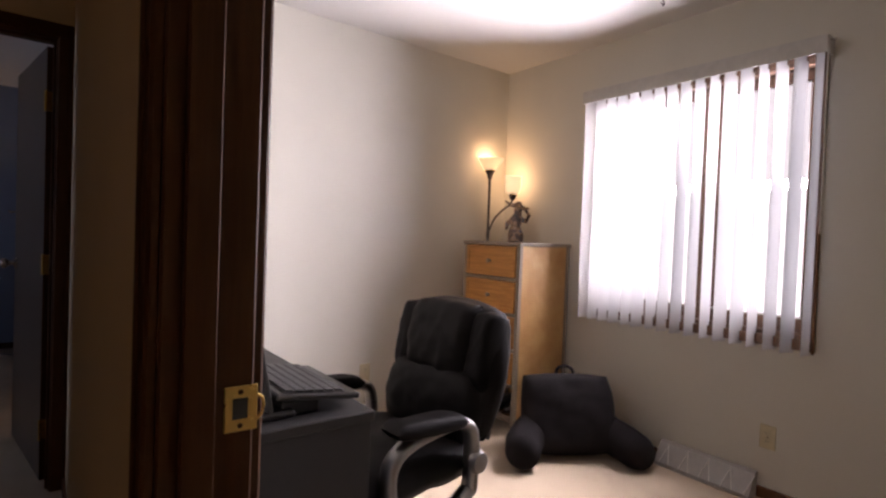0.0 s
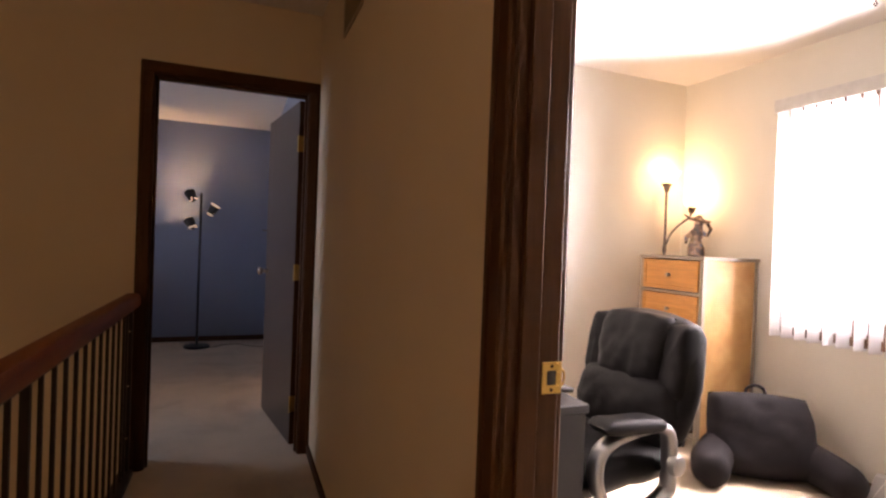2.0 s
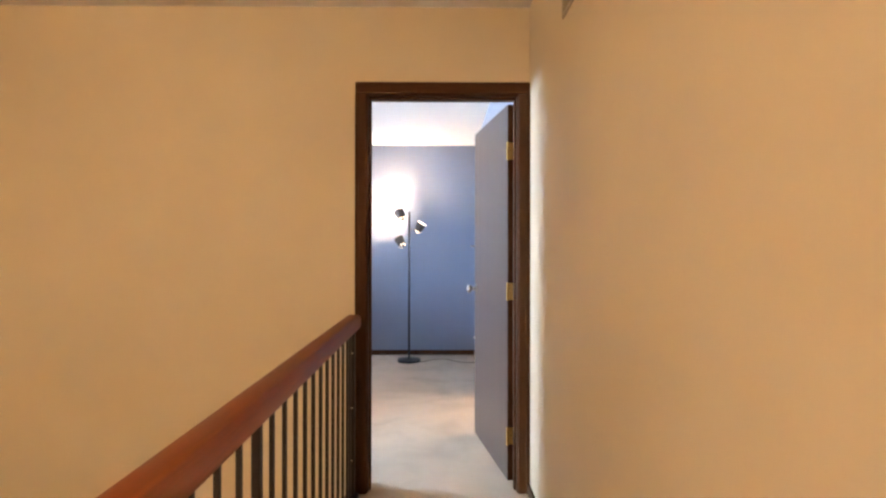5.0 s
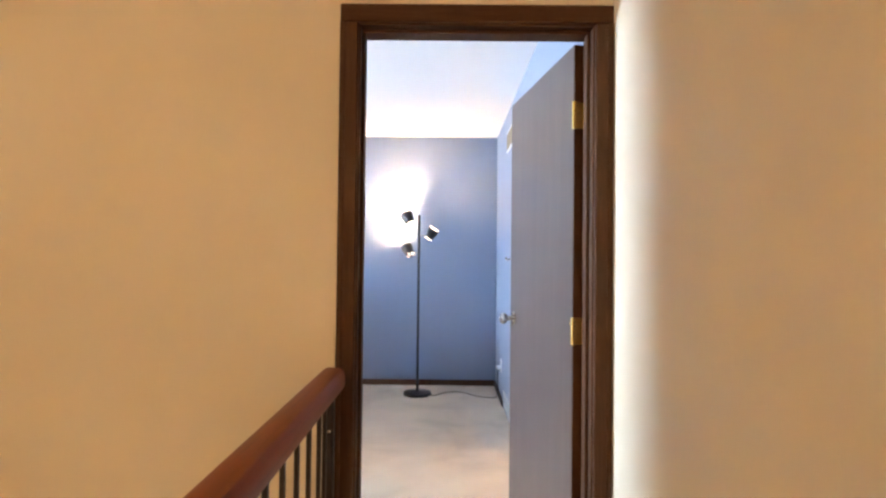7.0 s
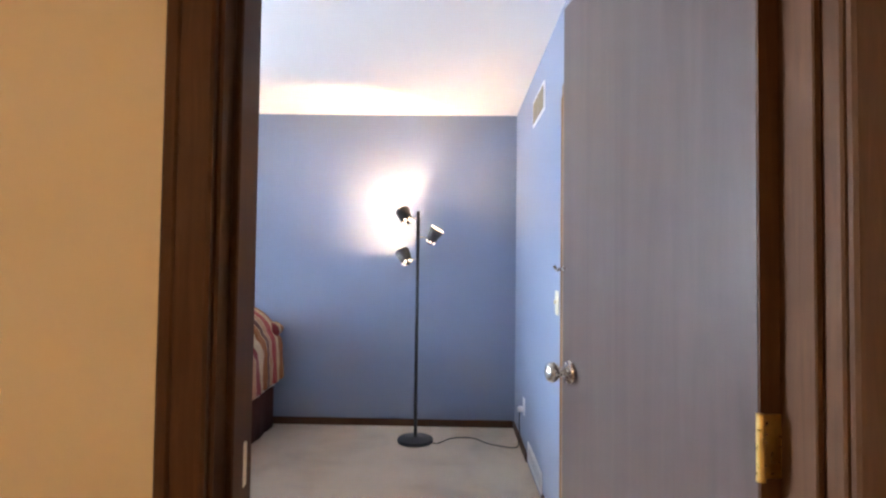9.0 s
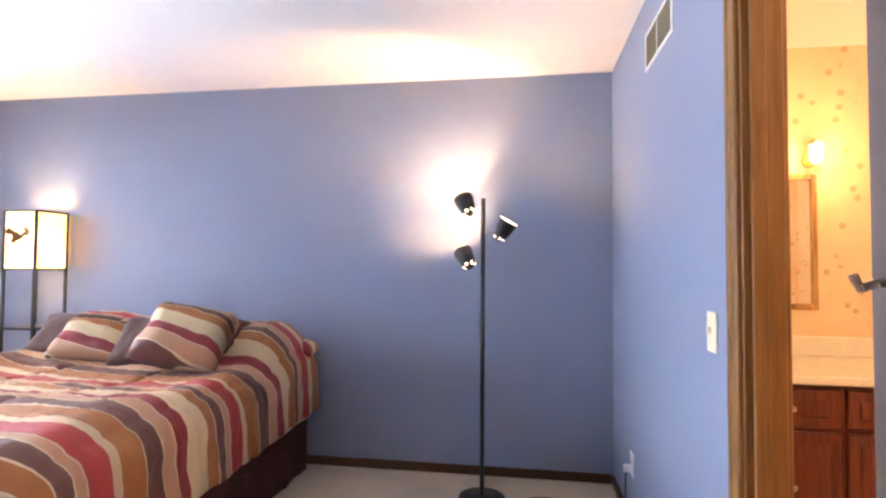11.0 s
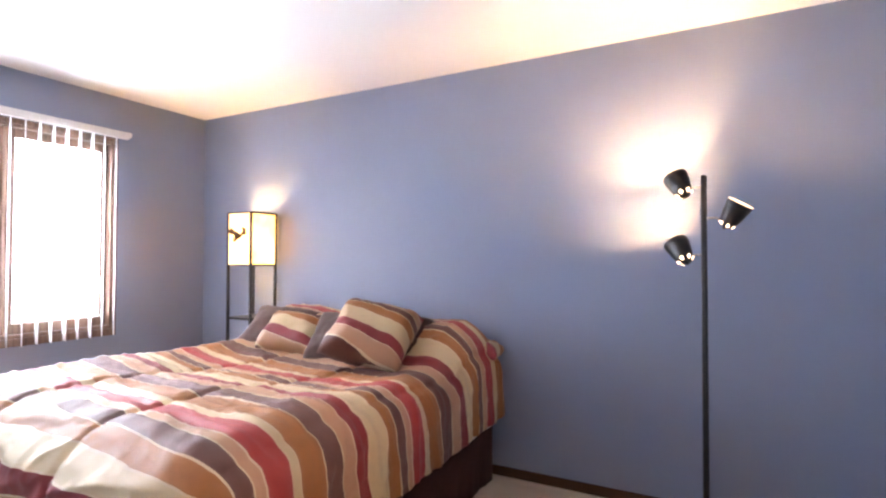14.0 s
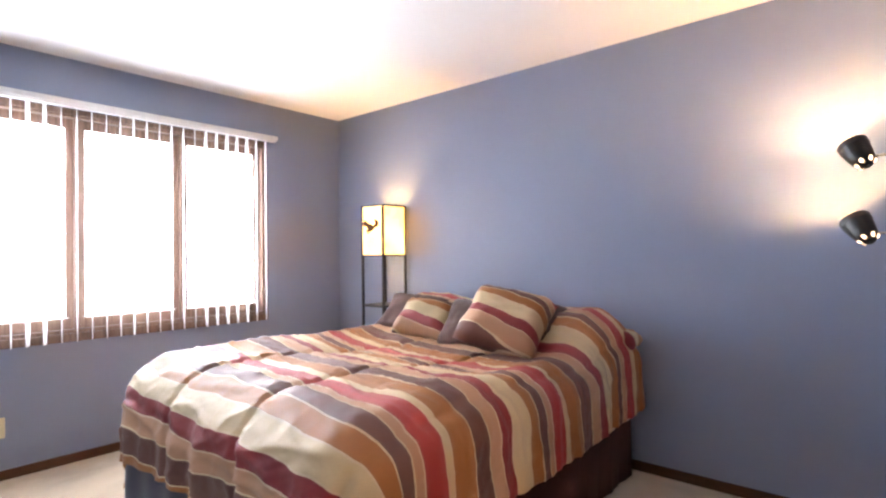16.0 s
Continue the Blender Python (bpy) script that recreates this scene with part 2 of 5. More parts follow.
DOOR_X0, DOOR_X1, DOOR_H = -0.624, 0.136, 2.03
structure("wall_hall_north", wall_mesh("y", 3.0, 3.06, -3.2, 0.32, -2.6, CEIL, [(DOOR_X0 - 0.02, DOOR_X1 + 0.02, -0.1, DOOR_H + 0.02)]), M_CREAM, "cream painted hall wall with a doorway", "wall")
structure("wall_bedroom_south", wall_mesh("y", 3.06, YS, XW, XE + 0.06, 0, CEIL, [(DOOR_X0 - 0.02, DOOR_X1 + 0.02, 0, DOOR_H + 0.02)]), M_BLUE, "slate blue painted wall with the bedroom doorway", "wall")
OD0, OD1 = -0.059, 0.703
structure("wall_hall_east", wall_mesh("x", 0.20, 0.26, -2.2, 3.0, 0, CEIL, [(OD0 - 0.02, OD1 + 0.02, 0, DOOR_H + 0.02)]), M_CREAM, "cream painted hall wall with the office doorway", "wall")
structure("wall_office_west", wall_mesh("x", 0.26, OX0, OY0, 3.0, 0, CEIL, [(OD0 - 0.02, OD1 + 0.02, 0, DOOR_H + 0.02)]), M_OFFICE, "pale cream office wall with a doorway", "wall")
structure("wall_office_north", boxed(OX0, OX1, 3.0, OY1, 0, CEIL), M_OFFICE, "pale cream painted office wall", "wall")
structure("wall_office_south", boxed(OX0, OX1, OY0 - 0.08, OY0, 0, CEIL), M_OFFICE, "pale cream painted office wall", "wall")
OW = (0.95, 2.17, 0.80, 2.10)
structure("wall_office_east", wall_mesh("x", OX1, OX1 + 0.16, OY0 - 0.08, OY1, 0, CEIL, [OW]), M_OFFICE, "pale cream office wall with a wide window", "wall")
structure("wall_hall_south", boxed(-3.2, 0.26, -2.28, -2.2, -2.6, CEIL), M_CREAM, "cream painted end wall of the hall", "wall")
structure("wall_stairwell_west", boxed(-3.28, -3.2, -2.28, 3.06, -2.6, CEIL), M_CREAM, "cream painted stairwell wall", "wall")
structure("wall_bedroom_north", boxed(XW - 0.16, XE + 0.12, YN, YN + 0.1, 0, CEIL), M_BLUE, "slate blue painted wall behind the bed", "wall")
BW = (3.93, 5.78, 0.79, 2.14)
structure("wall_bedroom_west", wall_mesh("x", XW - 0.16, XW, 3.06, YN, 0, CEIL, [BW]), M_BLUE, "slate blue wall with a wide triple window", "wall")
BD0, BD1 = 3.90, 4.645
structure("wall_bedroom_east", wall_mesh("x", XE, XE + 0.06, YS, YN, 0, CEIL, [(BD0 - 0.02, BD1 + 0.02, 0, DOOR_H + 0.02)]), M_BLUE, "slate blue wall with the bathroom doorway", "wall")


def wallpaper():
    n = Nodes("speckled_yellow_wallpaper", (0.70, 0.50, 0.27), 0.7)
    v = n.coords()
    vor = n.add("ShaderNodeTexVoronoi")
    n.set(vor.inputs["Vector"], v)
    vor.inputs["Scale"].default_value = 11.0
    spots = n.ramp(vor.outputs["Distance"], [(0.16, (1, 1, 1)), (0.24, (0, 0, 0))])
    base = n.ramp(n.noise(v, 3.0), [(0.3, (0.66, 0.45, 0.23)), (0.7, (0.74, 0.54, 0.31))])
    n.colour(n.mix(base, (0.40, 0.25, 0.11), n.mix((0, 0, 0), spots, 0.7)))
    return n.mat


M_PAPER = wallpaper()
structure("wall_bath_west", wall_mesh("x", XE + 0.06, XE + 0.095, YS, BATH_N, 0, CEIL, [(BD0 - 0.02, BD1 + 0.02, 0, DOOR_H + 0.02)]), M_PAPER, "speckled yellow papered bathroom wall", "wall")
structure("wall_bath_north", boxed(XE + 0.095, BATH_E, BATH_N, BATH_N + 0.08, 0, CEIL), M_PAPER, "speckled yellow papered bathroom wall", "wall")
structure("wall_bath_east", boxed(BATH_E, BATH_E + 0.08, OY1, BATH_N + 0.08, 0, CEIL), M_PAPER, "speckled yellow papered bathroom wall", "wall")
structure("wall_bath_south", boxed(XE + 0.095, BATH_E, OY1, YS, 0, CEIL), M_PAPER, "speckled yellow papered bathroom wall", "wall")
structure("backdrop_west", boxed(-9.1, -9.0, -2, 12, -4, 7), M_BACKDROP, "bright white overcast distance outside the bedroom", "sky")
structure("backdrop_east", boxed(7.5, 7.6, -5, 8, -4, 7), M_BACKDROP, "bright white overcast distance outside the office", "sky")
structure("ground", boxed(-400, 400, -400, 400, -2.95, -2.75), enamel("grass_ground", (0.09, 0.11, 0.05), 0.95, 0.1), "mown grass ground around the house", "ground")

# ---- trim, doors and rail ----
def baseboard(name, x0, x1, y0, y1, material):
    structure(name, boxed(x0, x1, y0, y1, 0.0, 0.057, bevel=0.004), material, "low dark walnut baseboard along the carpet", "baseboard")


baseboard("baseboard_hall_east", 0.187, 0.2, 0.79, 3.0, M_TRIM_Y)
baseboard("baseboard_hall_south", 0.187, 0.2, -2.2, -0.11, M_TRIM_Y)
baseboard("baseboard_bedroom_north", XW + 0.013, XE - 0.013, YN - 0.013, YN, M_TRIM_X)
baseboard("baseboard_bedroom_west", XW, XW + 0.013, YS + 0.013, YN - 0.013, M_TRIM_Y)
baseboard("baseboard_bedroom_east", XE - 0.013, XE, BD1 + 0.09, 5.2, M_TRIM_Y)
baseboard("baseboard_bedroom_corner", XE - 0.013, XE, 5.80, YN - 0.013, M_TRIM_Y)
baseboard("baseboard_bedroom_south", XW + 0.013, DOOR_X0 - 0.075, YS, YS + 0.013, M_TRIM_X)
baseboard("baseboard_office_east", OX1 - 0.013, OX1, OY0, OY1 - 0.073, M_TRIM_Y)
baseboard("baseboard_office_north", OX0, OX1 - 0.013, 2.987, 3.0, M_TRIM_X)


def frame_parts(door, axis, p0, p1, a0, a1, h, mat_up, mat_head, casing=0.059, reveal=0.006):
    """Jambs, stops and casings of a doorway in a wall from p0 to p1, opening a0 to a1."""
    def piece(name, pa, pb, aa, ab, z0, z1, mat, bevel=0.003):
        b = boxed(pa, pb, aa, ab, z0, z1, bevel=bevel) if axis == "x" else boxed(aa, ab, pa, pb, z0, z1, bevel=bevel)
        part(name, b, mat, door)
    piece("jamb", p0 - 0.003, p1 + 0.003, a0 - 0.019, a0, 0, h, mat_up)
    piece("jamb", p0 - 0.003, p1 + 0.003, a1, a1 + 0.019, 0, h, mat_up)
    piece("head_jamb", p0 - 0.003, p1 + 0.003, a0 - 0.019, a1 + 0.019, h, h + 0.019, mat_head)
    mid = (p0 + p1) / 2
    piece("door_stop", mid - 0.030, mid + 0.006, a0, a0 + 0.011, 0, h - 0.011, mat_up, 0.002)
    piece("door_stop", mid - 0.030, mid + 0.006, a1 - 0.011, a1, 0, h - 0.011, mat_up, 0.002)
    piece("head_stop", mid - 0.030, mid + 0.006, a0, a1, h - 0.011, h, mat_head, 0.002)
    for inner, outer in ((p0, p0 - 0.016), (p1, p1 + 0.016)):
        lo, hi = min(inner, outer), max(inner, outer)
        for s in (-1, 1):
            near = a0 - reveal if s < 0 else a1 + reveal
            far = near + s * casing
            piece("casing", lo, hi, min(near, far), max(near, far), 0, h + reveal, mat_up, 0.004)
            # thicker back band along the outer edge
            band = far - s * 0.018
            piece("back_band", lo - (0.004 if outer < inner else 0), hi + (0.004 if outer > inner else 0), min(far, band), max(far, band), 0, h + reveal, mat_up, 0.003)
        piece("head_casing", lo, hi, a0 - reveal - casing, a1 + reveal + casing, h + reveal, h + reveal + casing, mat_head, 0.004)


door_1 = thing("door_1", (0, 0, 0), "open flush dark wood bedroom door in a walnut frame", "door", kind="structure")
frame_parts(door_1, "y", 3.0, YS, DOOR_X0, DOOR_X1, DOOR_H, M_TRIM, M_TRIM_X)
leaf_m = pose(0.104, 3.118, 0.0, 0, 0, 9.5)
leaf = part("door_leaf", boxed(0.0, 0.035, 0.0, 0.752, 0.012, 2.02, bevel=0.002), M_DOOR, door_1, "grey-brown flush wood veneer leaf")
leaf.matrix_local = leaf_m
part("hinge_edge", boxed(0.001, 0.034, -0.002, 0.0005, 0.013, 2.019), M_TRIM, leaf, "dark stained edge of the leaf")
for z in (0.25, 1.02, 1.77):
    part("hinge", boxed(0.002, 0.033, -0.0045, -0.0022, z - 0.045, z + 0.045, bevel=0.0006), M_BRASS, leaf, "worn brass butt hinge")
    part("hinge_pin", lathe([(0.006, z - 0.047), (0.006, z + 0.047)], 12, pose(-0.002, -0.006, 0)), M_BRASS, leaf)
KNOB = [(0.030, 0.0), (0.033, 0.004), (0.030, 0.010), (0.013, 0.014), (0.011, 0.030), (0.018, 0.036), (0.026, 0.046), (0.0275, 0.056), (0.023, 0.066), (0.012, 0.071)]
for side, spin in ((0.0, -90), (0.035, 90)):
    smooth(part("door_handle", lathe(KNOB, 24, pose(side, 0.69, 0.985, 0, spin, 0)), M_NICKEL, leaf, "satin nickel round knob"))
part("latch_plate", boxed(0.006, 0.029, 0.7515, 0.7535, 0.955, 1.013), M_BRASS, leaf)
smooth(part("robe_hook", tube([(0.0, 0.735, 1.27), (-0.025, 0.735, 1.262), (-0.032, 0.735, 1.275)], 0.005), M_NICKEL, leaf))
part("strike_plate", boxed(DOOR_X0 - 0.001, DOOR_X0 + 0.0025, 3.062, 3.098, 0.96, 1.02), M_IVORY, door_1, "pale metal strike plate")

door_2 = thing("door_2", (0, 0, 0), "dark walnut office doorway with a brass strike", "doorway", kind="structure")
frame_parts(door_2, "x", 0.20, OX0, OD0, OD1, DOOR_H, M_TRIM, M_TRIM_Y, casing=0.054)
strike = part("strike_plate", boxed(0.265, 0.3025, OD1 - 0.0022, OD1 + 0.0005, 0.981, 1.034, bevel=0.001), M_BRASS, door_2, "brass strike plate")
part("latch_hole", boxed(0.274, 0.291, OD1 - 0.0032, OD1 - 0.0015, 0.996, 1.020), M_BLACK, strike)
for z in (0.988, 1.027):
    part("screw", lathe([(0.0032, 0), (0.0028, 0.001)], 10, pose(0.283, OD1 - 0.0022, z, 90)), M_TRIM, strike)
smooth(part("strike_lip", tube([(0.3015, OD1 - 0.001, 0.992), (0.309, OD1 + 0.002, 0.997), (0.312, OD1 + 0.004, 1.007), (0.309, OD1 + 0.002, 1.017), (0.3015, OD1 - 0.001, 1.022)], 0.002), M_BRASS, strike))

door_3 = thing("door_3", (0, 0, 0), "golden oak bathroom doorway standing open", "doorway", kind="structure")
M_OAK_TRIM = wood("oak_door_trim", (0.20, 0.095, 0.030), (0.14, 0.064, 0.020), "z", 0.4, pores=0.15)
frame_parts(door_3, "x", XE, XE + 0.095, BD0, BD1, DOOR_H, M_OAK_TRIM, M_OAK_TRIM, casing=0.056)

# banister along the stairwell
RX = -0.695
M_BAL = enamel("dark_brown_baluster", (0.016, 0.0075, 0.005), 0.38)
banister = thing("banister", (RX, 0, 0), "reddish wood handrail on dark square balusters beside stairwell", "banister")
prof = [(-0.030, 0.844), (-0.036, 0.850), (-0.039, 0.862), (-0.039, 0.884), (-0.036, 0.898), (-0.029, 0.908), (-0.018, 0.913), (0.018, 0.913), (0.029, 0.908), (0.036, 0.898), (0.039, 0.884), (0.039, 0.862), (0.036, 0.850), (0.030, 0.844)]
bm = bmesh.new()
ends = [[bm.verts.new((x, y, z)) for x, z in prof] for y in (-2.15, 2.982)]
for i in range(len(prof)):
    bm.faces.new((ends[0][i], ends[0][(i + 1) % len(prof)], ends[1][(i + 1) % len(prof)], ends[1][i]))
bm.faces.new(ends[0][::-1])
bm.faces.new(ends[1])
bmesh.ops.recalc_face_normals(bm, faces=bm.faces)
smooth(part("handrail", bm, M_RAIL, banister, "polished reddish wood handrail"), 30)
part("sub_rail", boxed(-0.016, 0.016, -2.15, 2.955, 0.830, 0.844), M_BAL, banister)
part("shoe_rail", boxed(-0.032, 0.032, -2.15, 2.955, 0.0, 0.03, bevel=0.004), M_BAL, banister)
bal_mesh = None
y = 2.803
k = 0
while y > -2.1:
    thick = k % 12 == 11
    if thick:
        part("newel_post", boxed(-0.011, 0.011, y - 0.011, y + 0.011, 0.03, 0.832, bevel=0.003), M_BAL, banister, "thicker dark post")
    elif bal_mesh is None:
        b = part("baluster", boxed(-0.006, 0.006, -0.006, 0.006, 0.03, 0.832, bevel=0.001), M_BAL, banister)
        b.location = (0, y, 0)
        bal_mesh = b.data
    else:
        b = new("baluster", bal_mesh)
        b.parent, b.location = banister, (0, y, 0)
    y -= 0.1115
    k += 1
last = new("baluster", bal_mesh)
last.parent, last.location = banister, (0, 2.872, 0)
part("wall_post", boxed(-0.016, 0.016, 2.918, 2.944, 0.03, 0.832, bevel=0.003), M_BAL, banister, "dark end post beside the door casing")
for z in (0.20, 0.46, 0.73):
    part("bolt", lathe([(0.006, 0), (0.005, 0.003), (0.001, 0.004)], 10, pose(0.003, 2.918, z, 90)), M_NICKEL, banister)


# ---- wall plates and vents ----
def grille(name, x, face, y0, y1, z0, z1, slats, label, vertical=False, mat=None, inner=None, bars=0):
    """A framed wall register on a wall at x whose room lies towards face (-1 or 1)."""
    m = mat or M_WHITE
    g = thing(name, (x, (y0 + y1) / 2, (z0 + z1) / 2), label, "vent")
    w, h, f = (y1 - y0) / 2, (z1 - z0) / 2, 0.016
    d0, d1 = sorted((0.0, face * 0.008))
    for nm, a in (("frame", (-w, w, h - f, h)), ("frame", (-w, w, -h, -h + f)), ("frame", (-w, -w + f, -h + f, h - f)), ("frame", (w - f, w, -h + f, h - f))):
        part(nm, boxed(d0, d1, *a, bevel=0.002), m, g)
    part("backing", boxed(*sorted((0.0, face * 0.0015)), -w + f, w - f, -h + f, h - f), inner or M_BLACK, g)
    for i in range(bars):
        yy = -w + 2 * w * (i + 1) / (bars + 1)
        part("mullion", boxed(d0, d1, yy - 0.008, yy + 0.008, -h + f, h - f), m, g)
    for i in range(slats):
        if vertical:
            yy = -w + f + (2 * w - 2 * f) * (i + 0.5) / slats
            part("louvre", boxed(-0.006, 0.006, -0.0012, 0.0012, -h + f, h - f, m=pose(face * 0.005, yy, 0, 0, 0, 30)), inner or m, g)
        else:
            zz = -h + f + (2 * h - 2 * f) * (i + 0.5) / slats
            part("louvre", boxed(-0.005, 0.005, -w + f, w - f, -0.0012, 0.0012, m=pose(face * 0.004, 0, zz, 0, 35, 0)), inner or m, g)
    return g


M_TAN = enamel("tan_louvre_enamel", (0.33, 0.27, 0.17), 0.5)
M_GREYBEIGE = enamel("cream_enamel", (0.46, 0.38, 0.26), 0.5)
grille("hall_vent", 0.2, -1, 1.90, 2.27, 2.10, 2.31, 9, "beige painted return air grille high on wall", mat=M_GREYBEIGE, inner=M_TAN)
grille("bedroom_vent", XE, -1, 5.225, 5.632, 2.142, 2.305, 16, "white framed wall vent with tan louvres", vertical=True, inner=M_TAN, bars=1)
grille("bedroom_register", XE, -1, 5.24, 5.76, 0.03, 0.150, 5, "white baseboard air register by the carpet")


def outlet(x, y, z, face, label, axis="x", mat=None, switch=False):
    """A cover plate on a wall; face gives the side its room lies on."""
    o = thing("light_switch" if switch else "wall_outlet", (x, y, z), label, "switch" if switch else "outlet", turn=0 if axis == "x" else 90)
    m = mat or M_IVORY
    d = lambda a, b: sorted((face * a, face * b))
    part("cover_plate", boxed(*d(0.0, 0.006), -0.036, 0.036, -0.058, 0.058, bevel=0.003), m, o)
    if switch:
        part("toggle", boxed(*d(0.006, 0.018), -0.005, 0.005, -0.004, 0.014, bevel=0.002), m, o)
    else:
        for zz in (0.02, -0.02):
            s = part("socket", boxed(*d(0.006, 0.008), -0.017, 0.017, zz - 0.014, zz + 0.014, bevel=0.002), m, o)
            for yy in (-0.006, 0.006):
                part("slot", boxed(*d(0.008, 0.0085), yy - 0.001, yy + 0.001, zz - 0.003, zz + 0.006), M_BLACK, s)
    part("screw", lathe([(0.003, 0), (0.0025, 0.001)], 8, pose(face * 0.006, 0, 0, 0, 90 * face, 0)), M_NICKEL, o)
    return o


outlet(OX1, 1.104, 0.303, -1, "ivory plastic power outlet under the window")
outlet(1.742, 3.0, 0.334, -1, "ivory plastic power outlet on office wall", axis="y")
outlet(XE, 5.98, 0.315, -1, "white plastic power outlet with a plug", mat=M_WHITE)
outlet(XE, 4.860, 1.10, -1, "ivory light switch beside the bathroom doorway", switch=True)
outlet(XW, 4.12, 0.295, 1, "ivory plastic power outlet on blue wall")

# ---- windows with vertical blinds ----
M_FRAME = wood("brown_window_wood", (0.185, 0.108, 0.075), (0.095, 0.055, 0.038), "z", 0.42)
n = Nodes("clear_window_glass", (1, 1, 1), 0.0)
n.b.inputs["Transmission Weight"].default_value, n.b.inputs["IOR"].default_value = 1.0, 1.1
M_GLASS = n.mat


def slat_material():
    n = Nodes("white_vinyl_slat", (0.80, 0.80, 0.80), 0.45)
    v = n.coords((1, 1, 0.03))
    f = n.noise(v, 160.0, 3.0)
    n.colour(n.ramp(f, [(0.3, (0.76, 0.76, 0.76)), (0.7, (0.84, 0.84, 0.84))]))
    n.b.inputs["Transmission Weight"].default_value = 0.0
    tr = n.add("ShaderNodeBsdfTranslucent")
    tr.inputs["Color"].default_value = (0.92, 0.93, 0.95, 1)
    mx = n.add("ShaderNodeMixShader")
    mx.inputs[0].default_value = 0.78
    out = n.t.nodes["Material Output"]
    n.set(mx.inputs[1], n.b.outputs[0])
    n.set(mx.inputs[2], tr.outputs[0])
    n.set(out.inputs["Surface"], mx.outputs[0])
    return n.mat


M_SLAT = slat_material()


def window(name, x, out, hole, splits, label):
    """A brown wooden window in the hole of a wall whose room face is at x; out is the way outside."""
    y0, y1, z0, z1 = hole
    w = thing(name, (x, (y0 + y1) / 2, z0), label, "window", kind="structure")
    c, hh, half = (y0 + y1) / 2, z1 - z0, (y1 - y0) / 2
    def bar(nm, a0, a1, za, zb, d0, d1, parent=w, bevel=0.003):
        return part(nm, boxed(*sorted((out * d0, out * d1)), a0, a1, za, zb, bevel=bevel), M_FRAME, parent)
    # lining of the opening
    bar("window_frame", -half, half, 0.0, 0.022, -0.004, 0.16)
    bar("window_frame", -half, half, hh - 0.022, hh, -0.004, 0.16)
    bar("window_frame", -half, -half + 0.022, 0.022, hh - 0.022, -0.004, 0.16)
    bar("window_frame", half - 0.022, half, 0.022, hh - 0.022, -0.004, 0.16)
    # casing on the room side
    bar("window_casing", -half - 0.02, half + 0.02, hh - 0.006, hh + 0.03, -0.014, 0.0)
    bar("window_casing", -half - 0.02, -half + 0.006, 0.0, hh - 0.006, -0.014, 0.0)
    bar("window_casing", half - 0.006, half + 0.02, 0.0, hh - 0.006, -0.014, 0.0)
    bar("window_sill", -half - 0.02, half + 0.02, -0.05, 0.0, -0.016, 0.0)
    edges = [y0 + 0.022, *splits, y1 - 0.022]
    for i in range(len(edges) - 1):
        a, b = edges[i] - c, edges[i + 1] - c
        if i > 0:
            a += 0.011
        if i < len(edges) - 2:
            b -= 0.011
            bar("mullion", b, b + 0.022, 0.022, hh - 0.022, 0.02, 0.16)
        s = bar("sash", a, b, 0.022, 0.085, 0.05, 0.09)
        bar("sash_rail", a, b, hh - 0.078, hh - 0.022, 0.05, 0.09, s)
        bar("sash_stile", a, a + 0.042, 0.085, hh - 0.078, 0.05, 0.09, s)
        bar("sash_stile", b - 0.042, b, 0.085, hh - 0.078, 0.05, 0.09, s)
        part("screen_bead", boxed(*sorted((out * 0.044, out * 0.05)), a + 0.03, b - 0.03, 0.087, 0.097), M_WHITE, s)
        g = part("pane", boxed(*sorted((out * 0.066, out * 0.070)), a + 0.04, b - 0.04, 0.083, hh - 0.076), M_GLASS, w)
        g.visible_shadow = False
    return w


def blinds(name, x, out, y0, y1, ztop, zval, zbot, tilt, pitch, label, valance_depth):
    """Vertical slats hanging from a valance in front of a wall at x."""
    b = thing(name, (x, (y0 + y1) / 2, ztop), label, "blinds")
    half = (y1 - y0) / 2
    f = -out * valance_depth
    part("valance", boxed(*sorted((f, f + out * 0.006)), -half, half, zval - ztop, 0, bevel=0.002), M_WHITE, b, "white valance board")
    for s in (-half, half - 0.005):
        part("valance_return", boxed(*sorted((0.0, f + out * 0.006)), s, s + 0.005, zval - ztop, 0), M_WHITE, b)
    part("head_rail", boxed(*sorted((-out * 0.025, -out * 0.060)), -half + 0.01, half - 0.01, -0.045, -0.012), M_WHITE, b)
    count = int((y1 - y0 - 0.06) / pitch)
    rng = random.Random(name)
    mesh = None
    for i in range(count + 1):
        yy = -half + 0.035 + i * pitch
        if mesh is None:
            bm = bmesh.new()
            cols = []
            for k in range(5):
                u = -0.0445 + 0.089 * k / 4
                cols.append([bm.verts.new((u, 0.004 * (1 - (u / 0.0445) ** 2), z)) for z in (zbot - ztop, -0.05)])
            for p, q in zip(cols, cols[1:]):
                bm.faces.new((p[0], q[0], q[1], p[1]))
            ext = bmesh.ops.extrude_face_region(bm, geom=bm.faces[:])
            bmesh.ops.translate(bm, verts=[v for v in ext["geom"] if isinstance(v, bmesh.types.BMVert)], vec=(0, 0.0012, 0))
            bmesh.ops.recalc_face_normals(bm, faces=bm.faces)
            s = part("slat", bm, M_SLAT, b)
            mesh = s.data
        else:
            s = new("slat", mesh)
            s.parent = b
        s.matrix_local = pose(-out * 0.046, yy, 0.0, 0, rng.uniform(-0.25, 0.25), tilt + rng.uniform(-7, 7))
    return b


